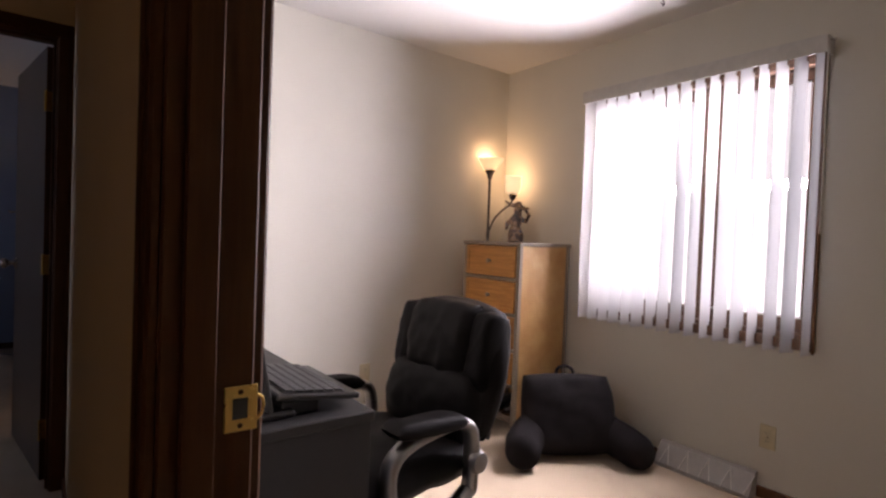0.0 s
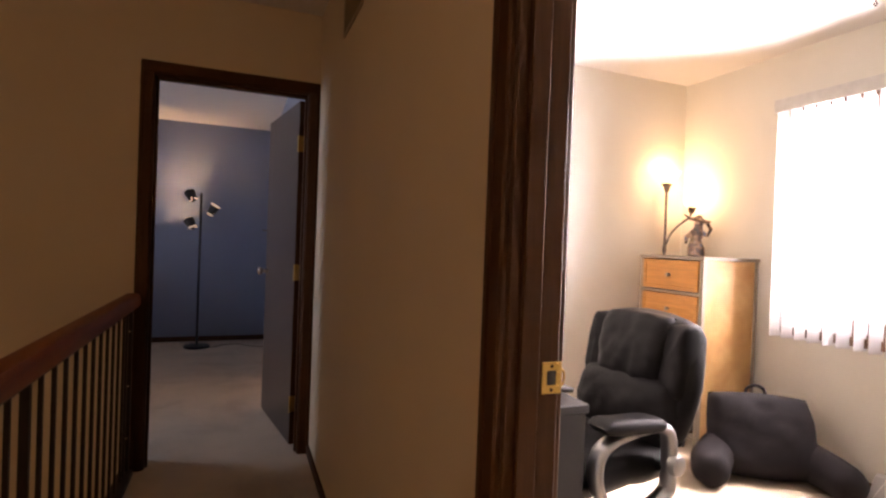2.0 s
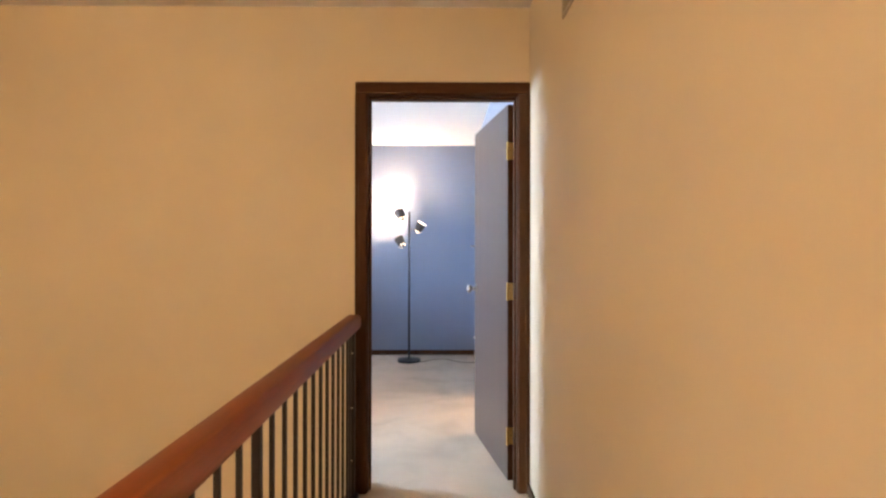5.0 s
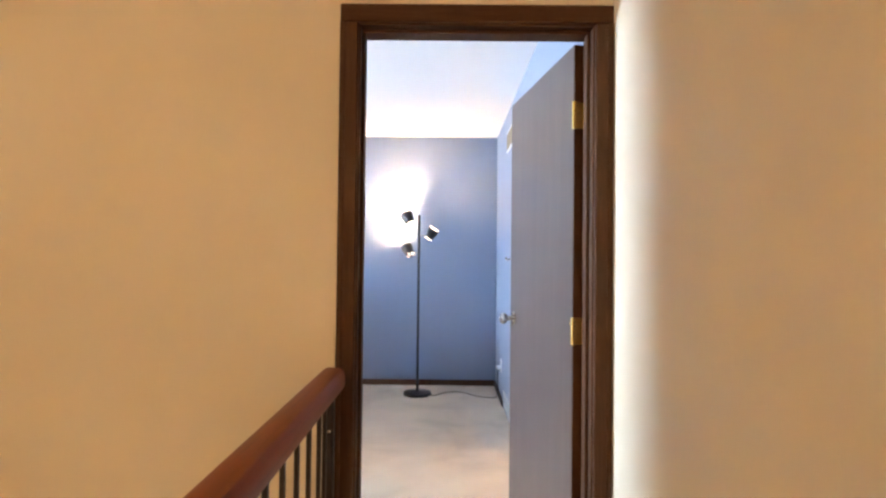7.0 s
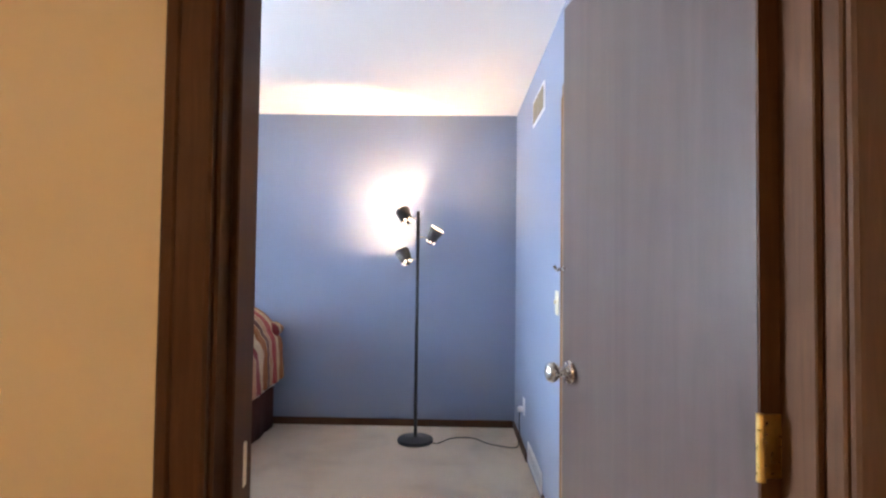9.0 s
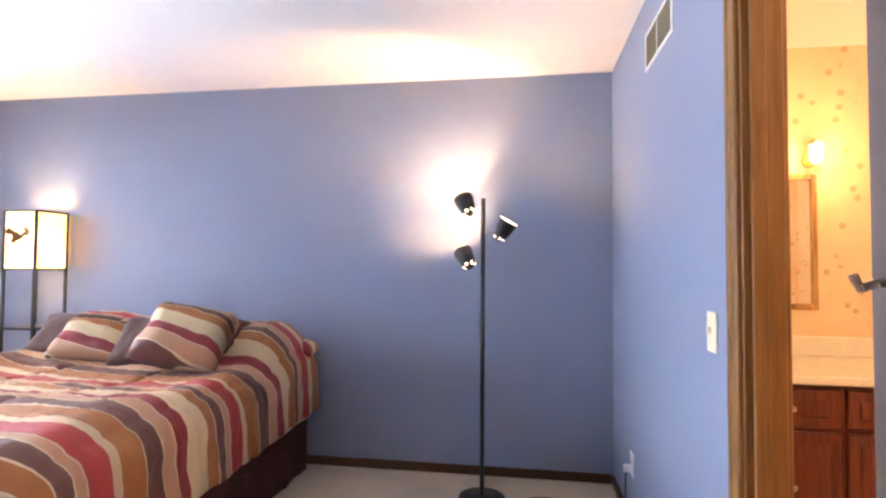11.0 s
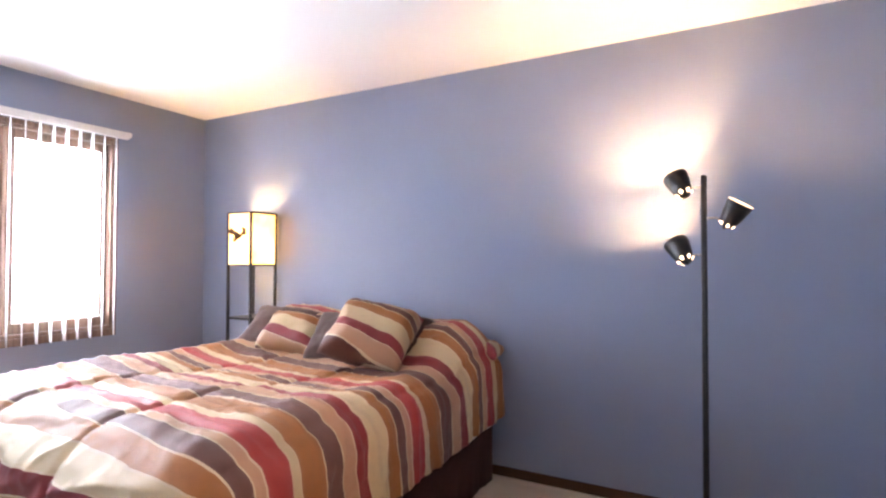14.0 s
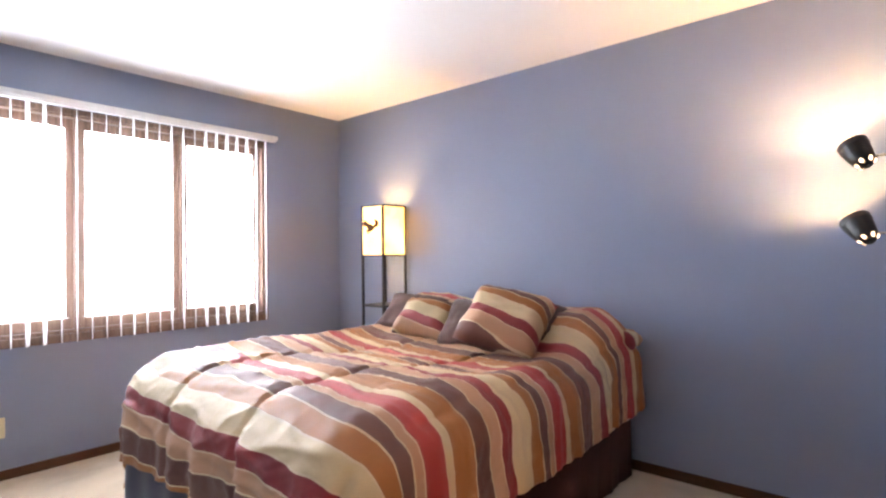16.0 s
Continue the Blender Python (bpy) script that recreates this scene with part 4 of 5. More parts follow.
def striped_cloth(name, period, waver, shift=0.0):
    """Printed cotton whose stripes follow the cloth's own length (its UV)."""
    n = Nodes(name, (0.4, 0.2, 0.1), 0.56, spec=0.34)
    uv = n.add("ShaderNodeTexCoord").outputs["UV"]
    sep = n.add("ShaderNodeSeparateXYZ")
    n.set(sep.inputs[0], uv)
    wob = n.noise(uv, 2.4, 2.0, 0.4)
    a = n.add("ShaderNodeMath")
    a.operation = "MULTIPLY_ADD"
    n.set(a.inputs[0], wob)
    a.inputs[1].default_value = waver
    n.set(a.inputs[2], sep.outputs[1])
    d = n.add("ShaderNodeMath")
    d.operation = "DIVIDE"
    n.set(d.inputs[0], a.outputs[0])
    d.inputs[1].default_value = period
    f = n.add("ShaderNodeMath")
    f.operation = "FRACT"
    sh = n.add("ShaderNodeMath")
    sh.operation = "ADD"
    n.set(sh.inputs[0], d.outputs[0])
    sh.inputs[1].default_value = 5.0 + shift
    n.set(f.inputs[0], sh.outputs[0])
    r = n.add("ShaderNodeValToRGB")
    r.color_ramp.interpolation = "CONSTANT"
    e = r.color_ramp.elements
    while len(e) < len(STRIPES):
        e.new(0.5)
    for el, (p, c) in zip(e, STRIPES):
        el.position, el.color = p, (*c, 1)
    n.set(r.inputs[0], f.outputs[0])
    v = n.coords()
    weave = n.noise(v, 520.0, 2.0)
    n.colour(n.mix(r.outputs[0], n.ramp(weave, [(0.3, (0.80, 0.80, 0.80)), (0.65, (1, 1, 1))]), 0.7, "MULTIPLY"))
    n.b.inputs["Sheen Weight"].default_value = 0.05
    n.bump(n.mix(weave, n.noise(v, 26.0, 4.0, 0.6, 0.8), 0.75), 0.45, 0.006)
    return n.mat


M_STRIPE = striped_cloth("striped_comforter_cotton", 0.765, 0.09, -0.372)
M_STRIPE_P = striped_cloth("striped_pillow_cotton", 0.62, 0.03, 0.69)
M_BROWN = fabric("brown_cotton", (0.085, 0.044, 0.036), 520.0, 0.25)
M_SKIRT = fabric("dark_brown_bed_skirt", (0.070, 0.027, 0.023), 480.0, 0.0)
M_NAVY = fabric("navy_blue_sheet", (0.014, 0.018, 0.060), 520.0, 0.25)
M_SHEET = fabric("white_mattress_cotton", (0.70, 0.66, 0.62), 620.0, 0.15)

BX0, BX1, BY0, BY1 = -3.25, -1.735, 4.42, 6.44
bed = thing("bed", ((BX0 + BX1) / 2, BY0, 0), "queen bed under a brown and red striped comforter", "bed")
half_w, bed_l = (BX1 - BX0) / 2, BY1 - BY0
smooth(part("box_spring", boxed(-half_w, half_w, 0.0, bed_l, 0.10, 0.345, bevel=0.02, segments=2), M_SKIRT, bed), 50)
smooth(part("mattress", boxed(-half_w - 0.005, half_w + 0.012, -0.005, bed_l, 0.352, 0.60, bevel=0.05, segments=4), M_SHEET, bed, "white quilted mattress"), 50)
# skirt hanging to the floor with soft pleats
bm = bmesh.new()
loop = []
for i in range(61):
    loop.append((half_w + 0.012, bed_l - bed_l * i / 60))
for i in range(1, 46):
    loop.append((half_w + 0.012 - (2 * half_w + 0.024) * i / 45, -0.012))
for i in range(1, 61):
    loop.append((-half_w - 0.012, bed_l * i / 60 - 0.012))
cols = []
for i, (x, yy) in enumerate(loop):
    sway = 0.006 * math.sin(i * 0.9) + 0.004 * math.sin(i * 2.3)
    nx, ny = (1, 0) if i < 61 else ((0, -1) if i < 106 else (-1, 0))
    cols.append([bm.verts.new((x + nx * (0.002 + sway * q), yy + ny * (0.002 + sway * q), z)) for q, z in ((0.0, 0.365), (0.5, 0.2), (1.0, 0.008))])
for a, b in zip(cols, cols[1:]):
    for k in range(2):
        bm.faces.new((a[k], b[k], b[k + 1], a[k + 1]))
sk = smooth(part("bed_skirt", bm, M_SKIRT, bed, "dark brown bed skirt"), 60)
sk.modifiers.new("thickness", "SOLIDIFY").thickness = 0.004
# navy sheet hanging over the foot
bm = bmesh.new()
cols = []
for i in range(41):
    x = -half_w - 0.02 + (2 * half_w + 0.04) * i / 40
    w = 0.008 * math.sin(i * 1.1) + 0.006 * math.sin(i * 0.45 + 1)
    cols.append([bm.verts.new((x, -0.020 - w * q, z)) for q, z in ((0.0, 0.56), (0.4, 0.36), (1.0, 0.10 + 0.02 * math.sin(i * 0.31)))])
for a, b in zip(cols, cols[1:]):
    for k in range(2):
        bm.faces.new((a[k], b[k], b[k + 1], a[k + 1]))
sh = smooth(part("sheet", bm, M_NAVY, bed, "navy blue sheet hanging over the foot"), 60)
sh.modifiers.new("thickness", "SOLIDIFY").thickness = 0.005


def comforter():
    """Quilted cloth laid over the mattress: it bends over the sides and foot and rises over pillows at the head."""
    bm = bmesh.new()
    uv = bm.loops.layers.uv.new("UVMap")
    hw, rad, hang = half_w + 0.050, 0.17, 0.485
    nx, ny = 210, 230
    grid = {}
    span, t0, t1 = hw - rad + hang, rad - hang + 0.02, bed_l + 0.02

    def bend(e):
        """Outward and downward travel after e metres of cloth past the top's rim."""
        arc = rad * math.pi / 2
        if e <= 0:
            return 0.0, 0.0
        if e < arc:
            return rad * math.sin(e / rad), rad * (1 - math.cos(e / rad))
        return rad + 0.06 * (e - arc), rad + (e - arc)

    for i in range(nx + 1):
        s = -span + 2 * span * i / nx
        for j in range(ny + 1):
            t = t0 + (t1 - t0) * j / ny
            ex, ef = max(abs(s) - (hw - rad), 0.0) * (0.94 + 0.10 * (1 - t / bed_l)), max(rad - t, 0.0)
            e = math.hypot(ex, ef)
            ox, oy = (ex / e, ef / e) if e else (0.0, 0.0)
            over, drop = bend(e)
            sgn = 1 if s > 0 else -1
            x = max(-(hw - rad), min(hw - rad, s)) + sgn * ox * over
            yy = max(t, rad) - oy * over - 0.03 * oy
            z = 0.745 - drop
            # pillows under the cloth at the head
            q = (t - (bed_l - 0.62)) / 0.36
            rise = 0.0 if q <= 0 else (3 * min(q, 1) ** 2 - 2 * min(q, 1) ** 3)
            tail = max(0.0, (t - (bed_l - 0.10)) / 0.12)
            crown = 1 - 0.25 * (abs(s) / hw) ** 6 if e <= 0 else 0.94 * max(0.0, 1 - e / 0.45)
            z += 0.165 * rise * max(0.0, crown) * (1 - 0.75 * min(tail, 1) ** 2)
            west = min(max(0.4 - s / hw, 0.0), 1.2) / 1.2
            z += 0.050 * west * west * max(0.0, 1 - e / 0.45)
            x -= 0.03 * west * min(e / 0.2, 1.0)
            # sag in the middle of the bed and long soft waves
            inside = max(0.0, 1 - e / 0.12)
            z += inside * (0.018 * noise.noise(Vector((s * 1.7, t * 1.5, 3))) + 0.010 * noise.noise(Vector((s * 5, t * 4, 7))) - 0.065 * (1 - min(abs(s) / (hw - 0.05), 1.0) ** 3) * math.exp(-((t - 1.2) / 0.42) ** 2))
            # quilting seams along the bed, a few across
            along = abs(((s + 0.05 * math.sin(t * 2.2) + 0.26) / 0.52) % 1.0 - 0.5) * 0.52
            across = abs(((t + 0.06 * math.sin(s * 2.6) + 0.12) / 0.44) % 1.0 - 0.5) * 0.44
            puff = 0.015 * (1 - math.exp(-((0.26 - along) / 0.020) ** 2)) + 0.008 * (1 - math.exp(-((0.22 - across) / 0.018) ** 2))
            # small creases, stretched across the bed
            crease = 1 - abs(noise.noise(Vector((s * 3.2 + 0.4 * t, t * 11.0, 1.7)))) * 2
            fine = 1 - abs(noise.noise(Vector((s * 13.0, t * 16.0, 9.1)))) * 2
            puff += 0.010 * max(crease, 0) ** 3 + 0.0045 * max(fine, 0) ** 3
            # vertical folds in the hanging part
            fold = min(max(e - 0.10, 0) / 0.25, 1.0)
            run = t if ex > ef else s
            calm = 0.4 if ex > ef else 1.0
            ripple = calm * fold * (0.011 * math.sin(run * 17 + 2 * math.sin(run * 5)) + 0.005 * math.sin(run * 41 + 1.0))
            out = puff * (1 if e > 0.1 else e / 0.1) + ripple
            x += sgn * ox * out
            yy -= oy * out
            z += puff * (1 - min(e / 0.1, 1.0))
            z += 0.012 * calm * fold * math.sin(run * 3.1 + 0.6)
            grid[i, j] = (bm.verts.new((x, yy, z)), (s, t))
    for i in range(nx):
        for j in range(ny):
            ks = [(i, j), (i + 1, j), (i + 1, j + 1), (i, j + 1)]
            f = bm.faces.new([grid[k][0] for k in ks])
            for lp, k in zip(f.loops, ks):
                lp[uv].uv = grid[k][1]
    return bm


quilt = part("comforter", comforter(), M_STRIPE, bed, "quilted comforter in brown, tan, cream and red stripes")
smooth(quilt, 75)
quilt.modifiers.new("thickness", "SOLIDIFY").thickness = 0.018

# hem of the white under-sheet that shows below the comforter
bm = bmesh.new()
cols = []
for i in range(61):
    yy = 0.12 + (bed_l - 0.14) * i / 60
    w = 0.003 * math.sin(i * 0.8) + 0.002 * math.sin(i * 2.1)
    cols.append([bm.verts.new((half_w + 0.030 + w, yy, z)) for z in (0.44, 0.38, 0.332 + 0.006 * math.sin(i * 0.37))])
for a, b in zip(cols, cols[1:]):
    for k in range(2):
        bm.faces.new((a[k], b[k], b[k + 1], a[k + 1]))
hem = smooth(part("sheet_hem", bm, M_SHEET, bed, "white sheet hem below the comforter"), 60)
hem.modifiers.new("thickness", "SOLIDIFY").thickness = 0.004


def pillow(name, w, d, h, m, mat, label, piping=None):
    bm = cushion(w, d, h, 0.55, 26, pinch=0.10)
    uv = bm.loops.layers.uv.new("UVMap")
    for v in bm.verts:
        k = 0.014 * noise.noise(v.co * 8 + Vector((w * 31, d * 17, 5))) + 0.007 * (1 - 2 * abs(noise.noise(v.co * 15 + Vector((d * 40, w * 9, 2)))))
        v.co.z += k * (1 if abs(v.co.z) > 0.004 else 0.3) * (1 if v.co.z > 0 else -1)
        v.co.z -= 0.03 * (v.co.x / w) ** 2
    for f in bm.faces:
        for lp in f.loops:
            lp[uv].uv = (lp.vert.co.x, lp.vert.co.y + 0.03 * math.sin(lp.vert.co.x * 6))
    p = smooth(part(name, bm, mat), 80)
    p.matrix_world = m
    return tagged(p, label, "pillow", group="pillows on the bed")


pillow("pillow", 0.45, 0.38, 0.24, pose(-2.15, 5.83, 0.895, 40, 8, 18) @ pose(0, 0, 0, 0, 0, -5), M_STRIPE_P, "square striped throw pillow leaning on the comforter")
pillow("pillow", 0.42, 0.36, 0.15, pose(-2.15, 6.03, 0.85, 42, 10, 16), M_BROWN, "brown cotton pillow propped behind a striped one")
pillow("pillow", 0.40, 0.28, 0.18, pose(-2.80, 5.93, 0.845, 40, 4, 12), M_STRIPE_P, "small oblong striped pillow lying on the comforter")
pillow("pillow", 0.50, 0.36, 0.14, pose(-2.98, 6.02, 0.845, 38, 4, 16), M_BROWN, "brown cotton pillow tucked behind striped pillows")
pillow("pillow", 0.36, 0.32, 0.17, pose(-2.47, 5.95, 0.84, 48, 0, 4), M_BROWN, "brown cotton pillow standing between striped pillows")
pillow("pillow_sham", 0.30, 0.20, 0.10, pose(-1.80, 6.38, 0.765, 3, 2, 8), M_STRIPE_P, "striped pillow sham poking from under the comforter")

# three-headed floor lamp
PX, PY = -0.592, 6.166
tree = thing("floor_lamp", (PX, PY, 0), "black three-headed floor lamp lit before the blue wall", "lamp")
smooth(part("base", lathe([(0.128, 0.0), (0.130, 0.010), (0.126, 0.024), (0.05, 0.030), (0.016, 0.036)], 40), M_BLACK, tree, "round black base"))
smooth(part("pole", lathe([(0.0125, 0.03), (0.0125, 0.85), (0.0128, 0.851), (0.0128, 0.86), (0.0122, 0.861), (0.0122, 1.662), (0.010, 1.666)], 16), M_BLACK, tree))
M_BULB = glowing("lit_bulb", (1.0, 0.80, 0.52), 14.0)
M_RIM = glowing("glowing_lip_ring", (1.0, 0.76, 0.48), 2.2)
M_SLOT = glowing("lit_vent_slot", (1.0, 0.74, 0.46), 9.0)
for (hx, hy, hz), aim, power in (((-0.098, 0.030, 1.627), (-0.40, 0.45, 0.80), 43.0), ((0.112, 0.018, 1.488), (0.50, -0.14, 0.84), 30.0), ((-0.094, 0.016, 1.325), (-0.42, 0.52, 0.75), 30.0)):
    way = Vector(aim).normalized()
    turn = way.to_track_quat("Z", "Y").to_matrix().to_4x4()
    m = Matrix.Translation((hx, hy, hz)) @ turn
    shell = [(0.007, -0.062), (0.020, -0.060), (0.030, -0.050), (0.040, -0.028), (0.0475, 0.004), (0.0515, 0.034), (0.0535, 0.035), (0.0550, 0.058), (0.0515, 0.058), (0.0495, 0.032), (0.044, 0.004), (0.036, -0.028), (0.026, -0.046), (0.007, -0.052)]
    head = smooth(part("lamp_head", lathe(shell, 32, m, cap=False), M_BLACK, tree, "black bell-shaped spot head"), 35)
    bulb = smooth(part("bulb", lathe([(0.010, -0.035), (0.020, -0.01), (0.029, 0.018), (0.020, 0.040), (0.004, 0.046)], 18, m), M_BULB, head, "glowing bulb"))
    bulb.visible_shadow = False
    # added ring that glows in place of bulb light on the head's lip
    rim = smooth(part("glowing_lip", lathe([(0.0510, 0.050), (0.0525, 0.0605), (0.0500, 0.0605), (0.0475, 0.050)], 28, m, cap=False), M_RIM, head, "added glowing ring for the bulb-lit lip"))
    rim.visible_shadow = False
    smooth(part("end_cap", lathe([(0.009, -0.054), (0.009, -0.066), (0.004, -0.072)], 12, m), M_BLACK, head))
    # petal-shaped vents round the narrow end, lit from within
    for k in range(6):
        a = 2 * math.pi * k / 6 + 0.5
        petal = bmesh.new()
        bmesh.ops.create_uvsphere(petal, u_segments=10, v_segments=6, radius=1.0)
        bmesh.ops.transform(petal, matrix=m @ pose(0, 0, 0, 0, 0, math.degrees(a)) @ pose(0.0305, 0, -0.0485, 0, -48, 0) @ Matrix.Diagonal((0.0085, 0.0050, 0.0024, 1)), verts=petal.verts)
        smooth(part("vent_slot", petal, M_SLOT, head, "lit petal-shaped vent"))
    smooth(part("swivel", tube([(0.0, 0.0, hz - 0.012), (hx * 0.45, hy * 0.3, hz - 0.012), (hx - way.x * 0.045, hy - way.y * 0.045, hz - way.z * 0.045)], 0.006, 8), M_NICKEL, tree, "chrome swivel joint"))
    eye = Vector((PX, PY, 0)) + Vector((hx, hy, hz)) + way * 0.058
    lamp("spot_bulb", "SPOT", look(eye, eye + way), power, (1.0, 0.65, 0.33), cone=116 if hx < 0 else 150, blend=0.5 if hx < 0 else 1.0, radius=0.03)
cord = [(PX + 0.10, PY - 0.02, 0.012), (PX + 0.16, PY - 0.05, 0.006), (PX + 0.27, PY + 0.07, 0.006), (PX + 0.42, PY + 0.08, 0.006), (PX + 0.52, PY - 0.03, 0.006), (PX + 0.66, PY - 0.10, 0.006), (XE - 0.03, PY - 0.12, 0.03), (XE - 0.028, 6.02, 0.20), (XE - 0.03, 5.985, 0.29)]
cable = smooth(part("power_cord", tube(curve_points(cord, 72), 0.0035, 6), M_BLACK))
tagged(cable, "thin dark power cord trailing over the carpet", "cord")
plug = part("plug", boxed(XE - 0.045, XE - 0.0085, 5.965, 5.998, 0.278, 0.312, bevel=0.005), M_WHITE)
tagged(plug, "white plastic plug in the wall outlet", "plug")

# shelf tower lamp
LX0, LX1, LY0, LY1 = -3.80, -3.545, 6.255, 6.51
tower = thing("floor_lamp", (LX0, LY0, 0), "black wooden shelf lamp with glowing paper shade beside bed", "lamp")
W = LX1 - LX0


def paper_shade():
    n = Nodes("lit_rice_paper", (0.85, 0.74, 0.52), 0.8)
    v = n.coords()
    fibre = n.noise(v, 60.0, 4.0, 0.7)
    patch = n.noise(v, 4.0, 2.0)
    n.colour(n.ramp(fibre, [(0.3, (0.74, 0.58, 0.34)), (0.6, (0.88, 0.78, 0.56))]))
    n.set(n.b.inputs["Emission Color"], n.mix((1.0, 0.66, 0.26), (1.0, 0.80, 0.46), n.ramp(patch, [(0.42, (0, 0, 0)), (0.58, (1, 1, 1))])))
    n.b.inputs["Emission Strength"].default_value = 3.2
    tr = n.add("ShaderNodeBsdfTranslucent")
    tr.inputs["Color"].default_value = (0.95, 0.76, 0.40, 1)
    mx = n.add("ShaderNodeMixShader")
    mx.inputs[0].default_value = 0.45
    n.set(mx.inputs[1], n.b.outputs[0])
    n.set(mx.inputs[2], tr.outputs[0])
    n.set(n.t.nodes["Material Output"].inputs["Surface"], mx.outputs[0])
    return n.mat


M_RICE = paper_shade()
for x in (0.0, W - 0.018):
    for yy in (0.0, W - 0.018):
        part("post", boxed(x, x + 0.018, yy, yy + 0.018, 0.0, 1.64, bevel=0.002), M_BLACK, tower)
for z in (0.04, 0.46, 0.852):
    part("shelf", boxed(0.004, W - 0.004, 0.004, W - 0.004, z - 0.008, z + 0.008, bevel=0.002), M_BLACK, tower)
for z in (1.24, 1.628):
    for a in ((0.018, W - 0.018, 0.0, 0.014), (0.018, W - 0.018, W - 0.014, W), (0.0, 0.014, 0.018, W - 0.018), (W - 0.014, W, 0.018, W - 0.018)):
        part("rail", boxed(*a, z, z + 0.012), M_BLACK, tower)
for a in ((0.018, W - 0.018, 0.006, 0.009), (0.018, W - 0.018, W - 0.009, W - 0.006), (0.006, 0.009, 0.018, W - 0.018), (W - 0.009, W - 0.006, 0.018, W - 0.018)):
    part("shade_panel", boxed(*a, 1.252, 1.628), M_RICE, tower, "glowing rice paper panel")
M_ORN = enamel("brown_ornament", (0.30, 0.15, 0.04), 0.5)
orn = part("ornament", boxed(0.03, W - 0.03, 0.0025, 0.0045, 1.474, 1.479), M_ORN, tower, "brown twig and leaf ornament across the shade")
for k in range(9):
    leafy = bmesh.new()
    rim = [leafy.verts.new((0.030 * math.cos(q), -0.001, 0.017 * math.sin(q) * (1 - 0.5 * math.cos(q)))) for q in (2 * math.pi * i / 10 for i in range(10))]
    leafy.faces.new(rim)
    ext = bmesh.ops.extrude_face_region(leafy, geom=leafy.faces[:])
    bmesh.ops.translate(leafy, verts=[v for v in ext["geom"] if isinstance(v, bmesh.types.BMVert)], vec=(0, 0.002, 0))
    bmesh.ops.recalc_face_normals(leafy, faces=leafy.faces)
    bmesh.ops.transform(leafy, matrix=pose(0.050 + (k * 0.061) % 0.150, 0.0028, 1.478 + 0.034 * math.sin(k * 2.9 + 0.6), 0, 83 * k, 0), verts=leafy.verts)
    part("ornament_leaf", leafy, M_ORN, orn)
bulb = smooth(part("bulb", lathe([(0.012, 1.36), (0.03, 1.40), (0.03, 1.43), (0.01, 1.46)], 16, pose(W / 2, W / 2, 0)), M_BULB, tower))
bulb.visible_shadow = False
lamp("tower_bulb", "POINT", pose(LX0 + W / 2, LY0 + W / 2, 1.50), 32.0, (1.0, 0.66, 0.27), radius=0.025)

# ---- bathroom seen through the doorway ----
M_CHERRY = wood("dark_cherry_vanity", (0.125, 0.030, 0.014), (0.060, 0.013, 0.007), "z", 0.32)
M_COUNTER = enamel("cream_cultured_marble", (0.70, 0.62, 0.46), 0.2)
vanity = thing("vanity_cabinet", (0.55, 5.74, 0), "dark cherry bathroom vanity with drawers below counter", "cabinet")
part("body", boxed(0.0, 1.30, 0.02, 0.555, 0.09, 0.785), M_CHERRY, vanity)
part("toe_kick", boxed(0.02, 1.28, 0.06, 0.555, 0.0, 0.09), M_CHERRY, vanity)
for i in range(3):
    for j, (zb, zt) in enumerate(((0.60, 0.765), (0.12, 0.58))):
        f = part("drawer" if j == 0 else "door", boxed(0.03 + i * 0.42, 0.42 + i * 0.42, 0.0, 0.022, zb, zt, bevel=0.004), M_CHERRY, vanity)
        part("raised_panel", boxed(0.075 + i * 0.42, 0.375 + i * 0.42, -0.006, 0.004, zb + 0.045, zt - 0.045, bevel=0.005), M_CHERRY, f)
        smooth(part("handle", lathe([(0.006, 0), (0.006, 0.012), (0.014, 0.018), (0.012, 0.026)], 14, pose(0.225 + i * 0.42, 0.0, (zb + zt) / 2, 90)), M_NICKEL, f))
counter = part("countertop", boxed(0.53, 1.87, 5.715, BATH_N, 0.787, 0.826, bevel=0.008, segments=2), M_COUNTER)
tagged(counter, "cream cultured marble counter on the vanity", "countertop")
splash = part("backsplash", boxed(0.53, 1.87, BATH_N - 0.02, BATH_N, 0.826, 0.93, bevel=0.004), M_COUNTER)
tagged(splash, "cream marble backsplash against the papered wall", "backsplash")
n = Nodes("mirror_silver", (0.9, 0.9, 0.9), 0.02, 1.0)
M_MIRROR = n.mat
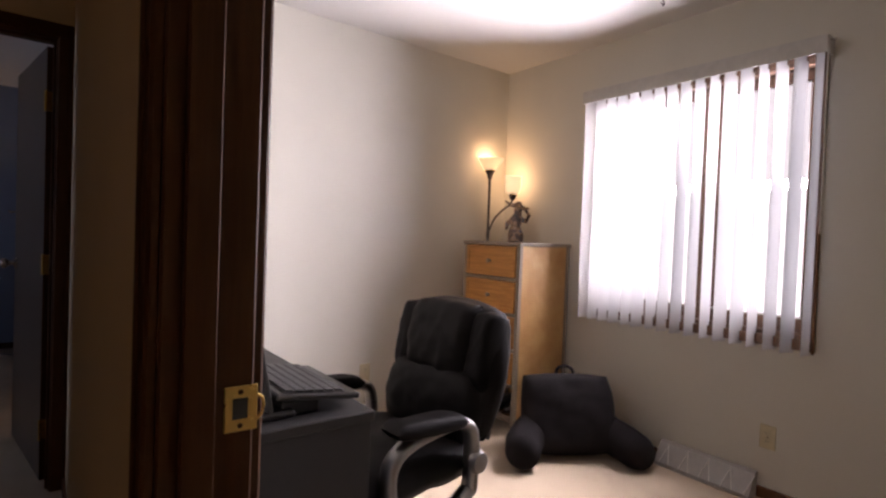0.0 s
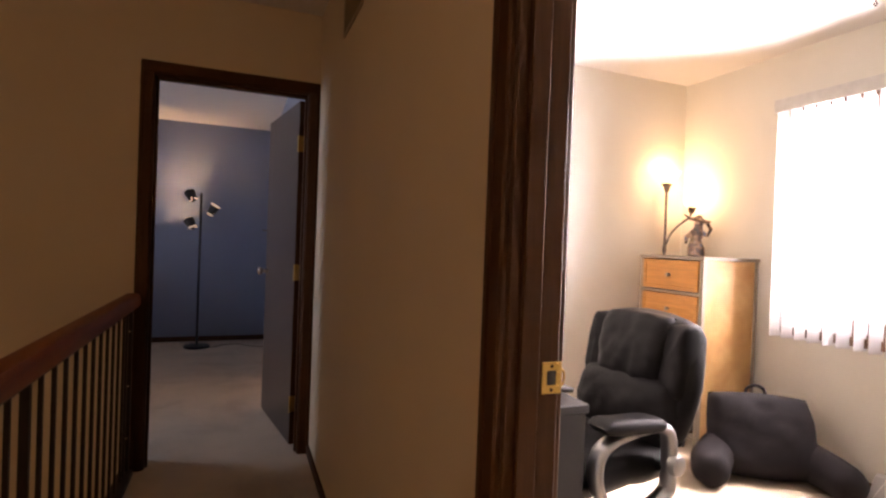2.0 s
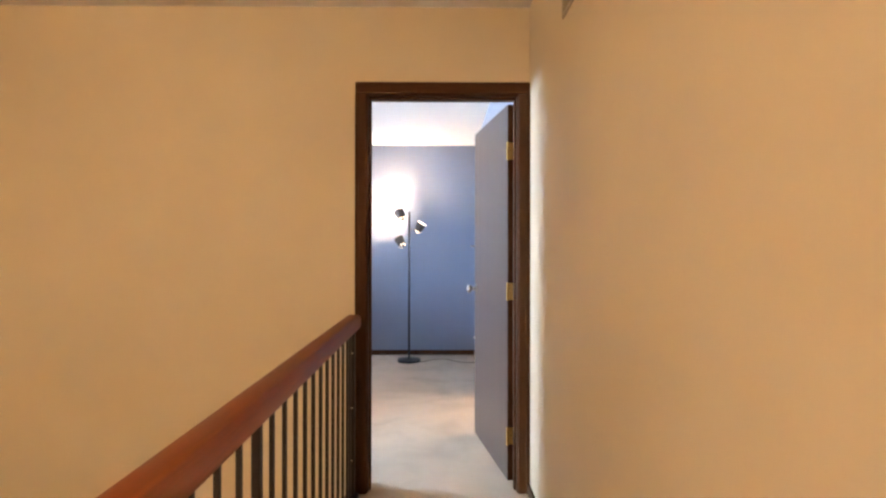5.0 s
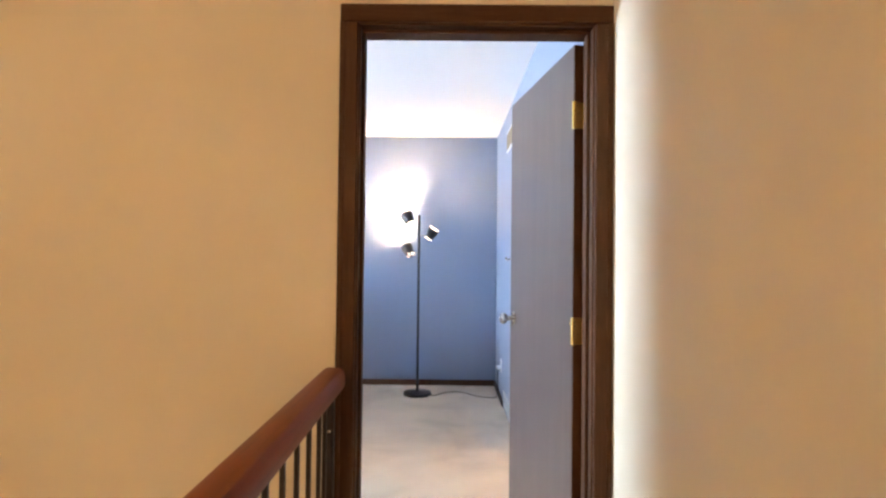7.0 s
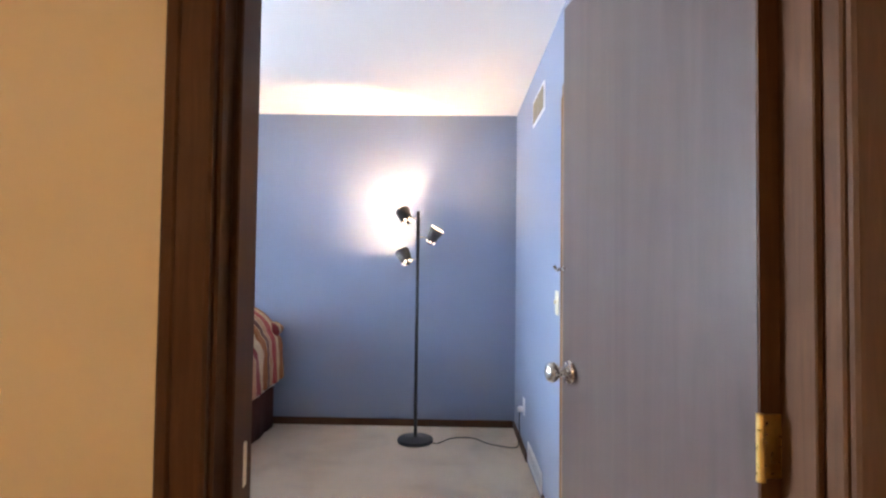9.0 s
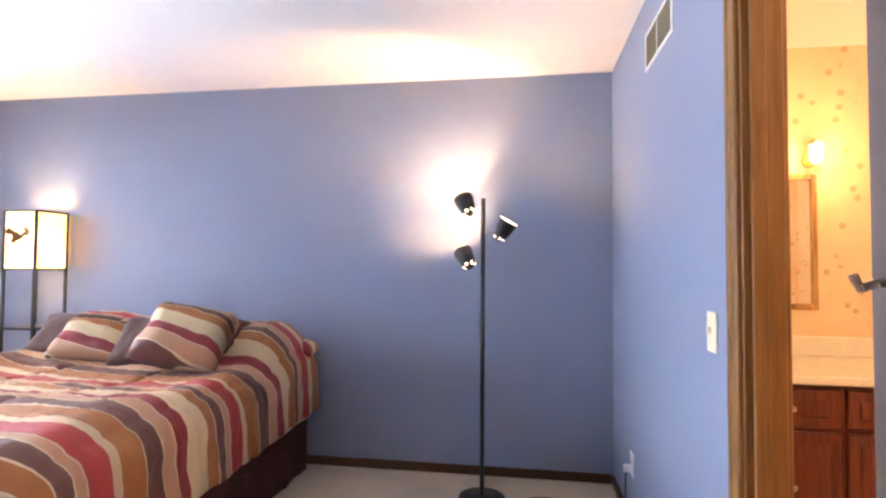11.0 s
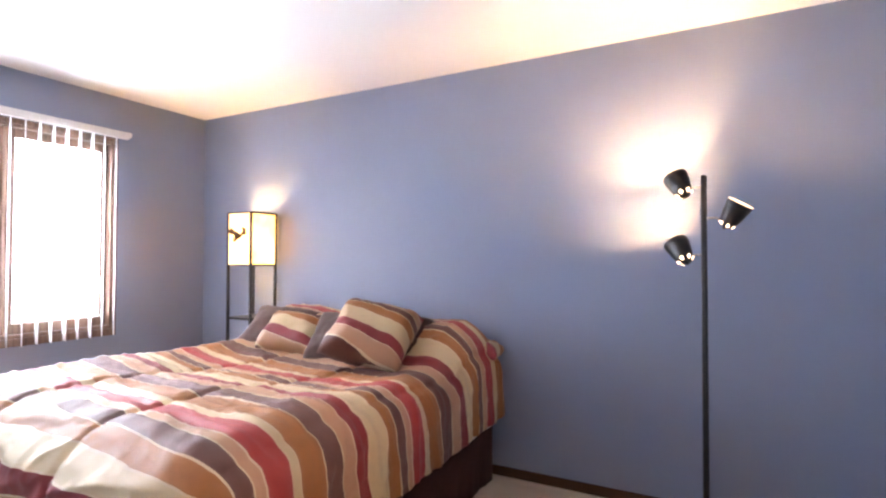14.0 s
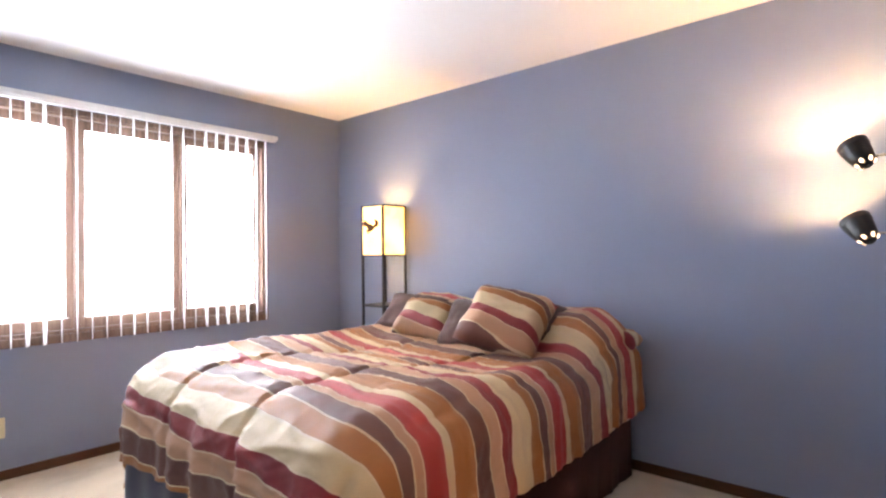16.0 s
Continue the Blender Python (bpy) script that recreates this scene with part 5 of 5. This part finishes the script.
mirror = thing("mirror", (0.74, BATH_N, 1.46), "oak framed mirror on the papered bathroom wall", "mirror")
part("glass", boxed(-0.30, 0.40, -0.012, -0.004, -0.36, 0.30), M_MIRROR, mirror)
for a in ((-0.33, -0.30, -0.39, 0.33), (0.40, 0.43, -0.39, 0.33), (-0.30, 0.40, 0.30, 0.33), (-0.30, 0.40, -0.39, -0.36)):
    part("frame", boxed(a[0], a[1], -0.024, 0.0, a[2], a[3], bevel=0.004), M_OAK, mirror)
sconce = thing("wall_sconce", (1.14, BATH_N, 1.86), "small brass sconce with lit glass on papered wall", "lamp")
smooth(part("back_plate", lathe([(0.035, 0), (0.03, 0.012)], 20, pose(0, 0, 0, 90)), M_BRASS, sconce))
smooth(part("arm", tube([(0, -0.01, 0), (0, -0.06, -0.01), (0, -0.075, 0.02)], 0.007), M_BRASS, sconce))
smooth(part("cap", lathe([(0.030, 0.075), (0.034, 0.085), (0.010, 0.10)], 20, pose(0, -0.075, 0)), M_BRASS, sconce))
gl = smooth(part("shade", lathe([(0.022, -0.02), (0.030, 0.0), (0.030, 0.075)], 20, pose(0, -0.075, 0)), glowing("lit_sconce_glass", (1.0, 0.74, 0.30), 5.0), sconce, "glowing glass"))
gl.visible_shadow = False
lamp("sconce_bulb", "POINT", pose(1.14, BATH_N - 0.15, 1.90), 10, (1.0, 0.62, 0.26), radius=0.03)

# ceiling fixtures that light the stairwell and the bathroom
M_OPAL = glowing("lit_opal_glass", (1.0, 0.72, 0.42), 3.0)
for name, (x, yy), label in (("ceiling_light", (-1.9, -0.6), "round opal ceiling light over the stairwell"), ("ceiling_light", (1.25, 4.25), "round opal ceiling light in the bathroom")):
    c = thing(name, (x, yy, CEIL), label, "lamp", group="ceiling lights")
    smooth(part("pan", lathe([(0.15, -0.02), (0.16, 0.0)], 28), M_WHITE, c))
    o = smooth(part("diffuser", lathe([(0.02, -0.095), (0.09, -0.082), (0.135, -0.045), (0.145, -0.02)], 28), M_OPAL, c, "opal glass bowl"))
    o.visible_shadow = False
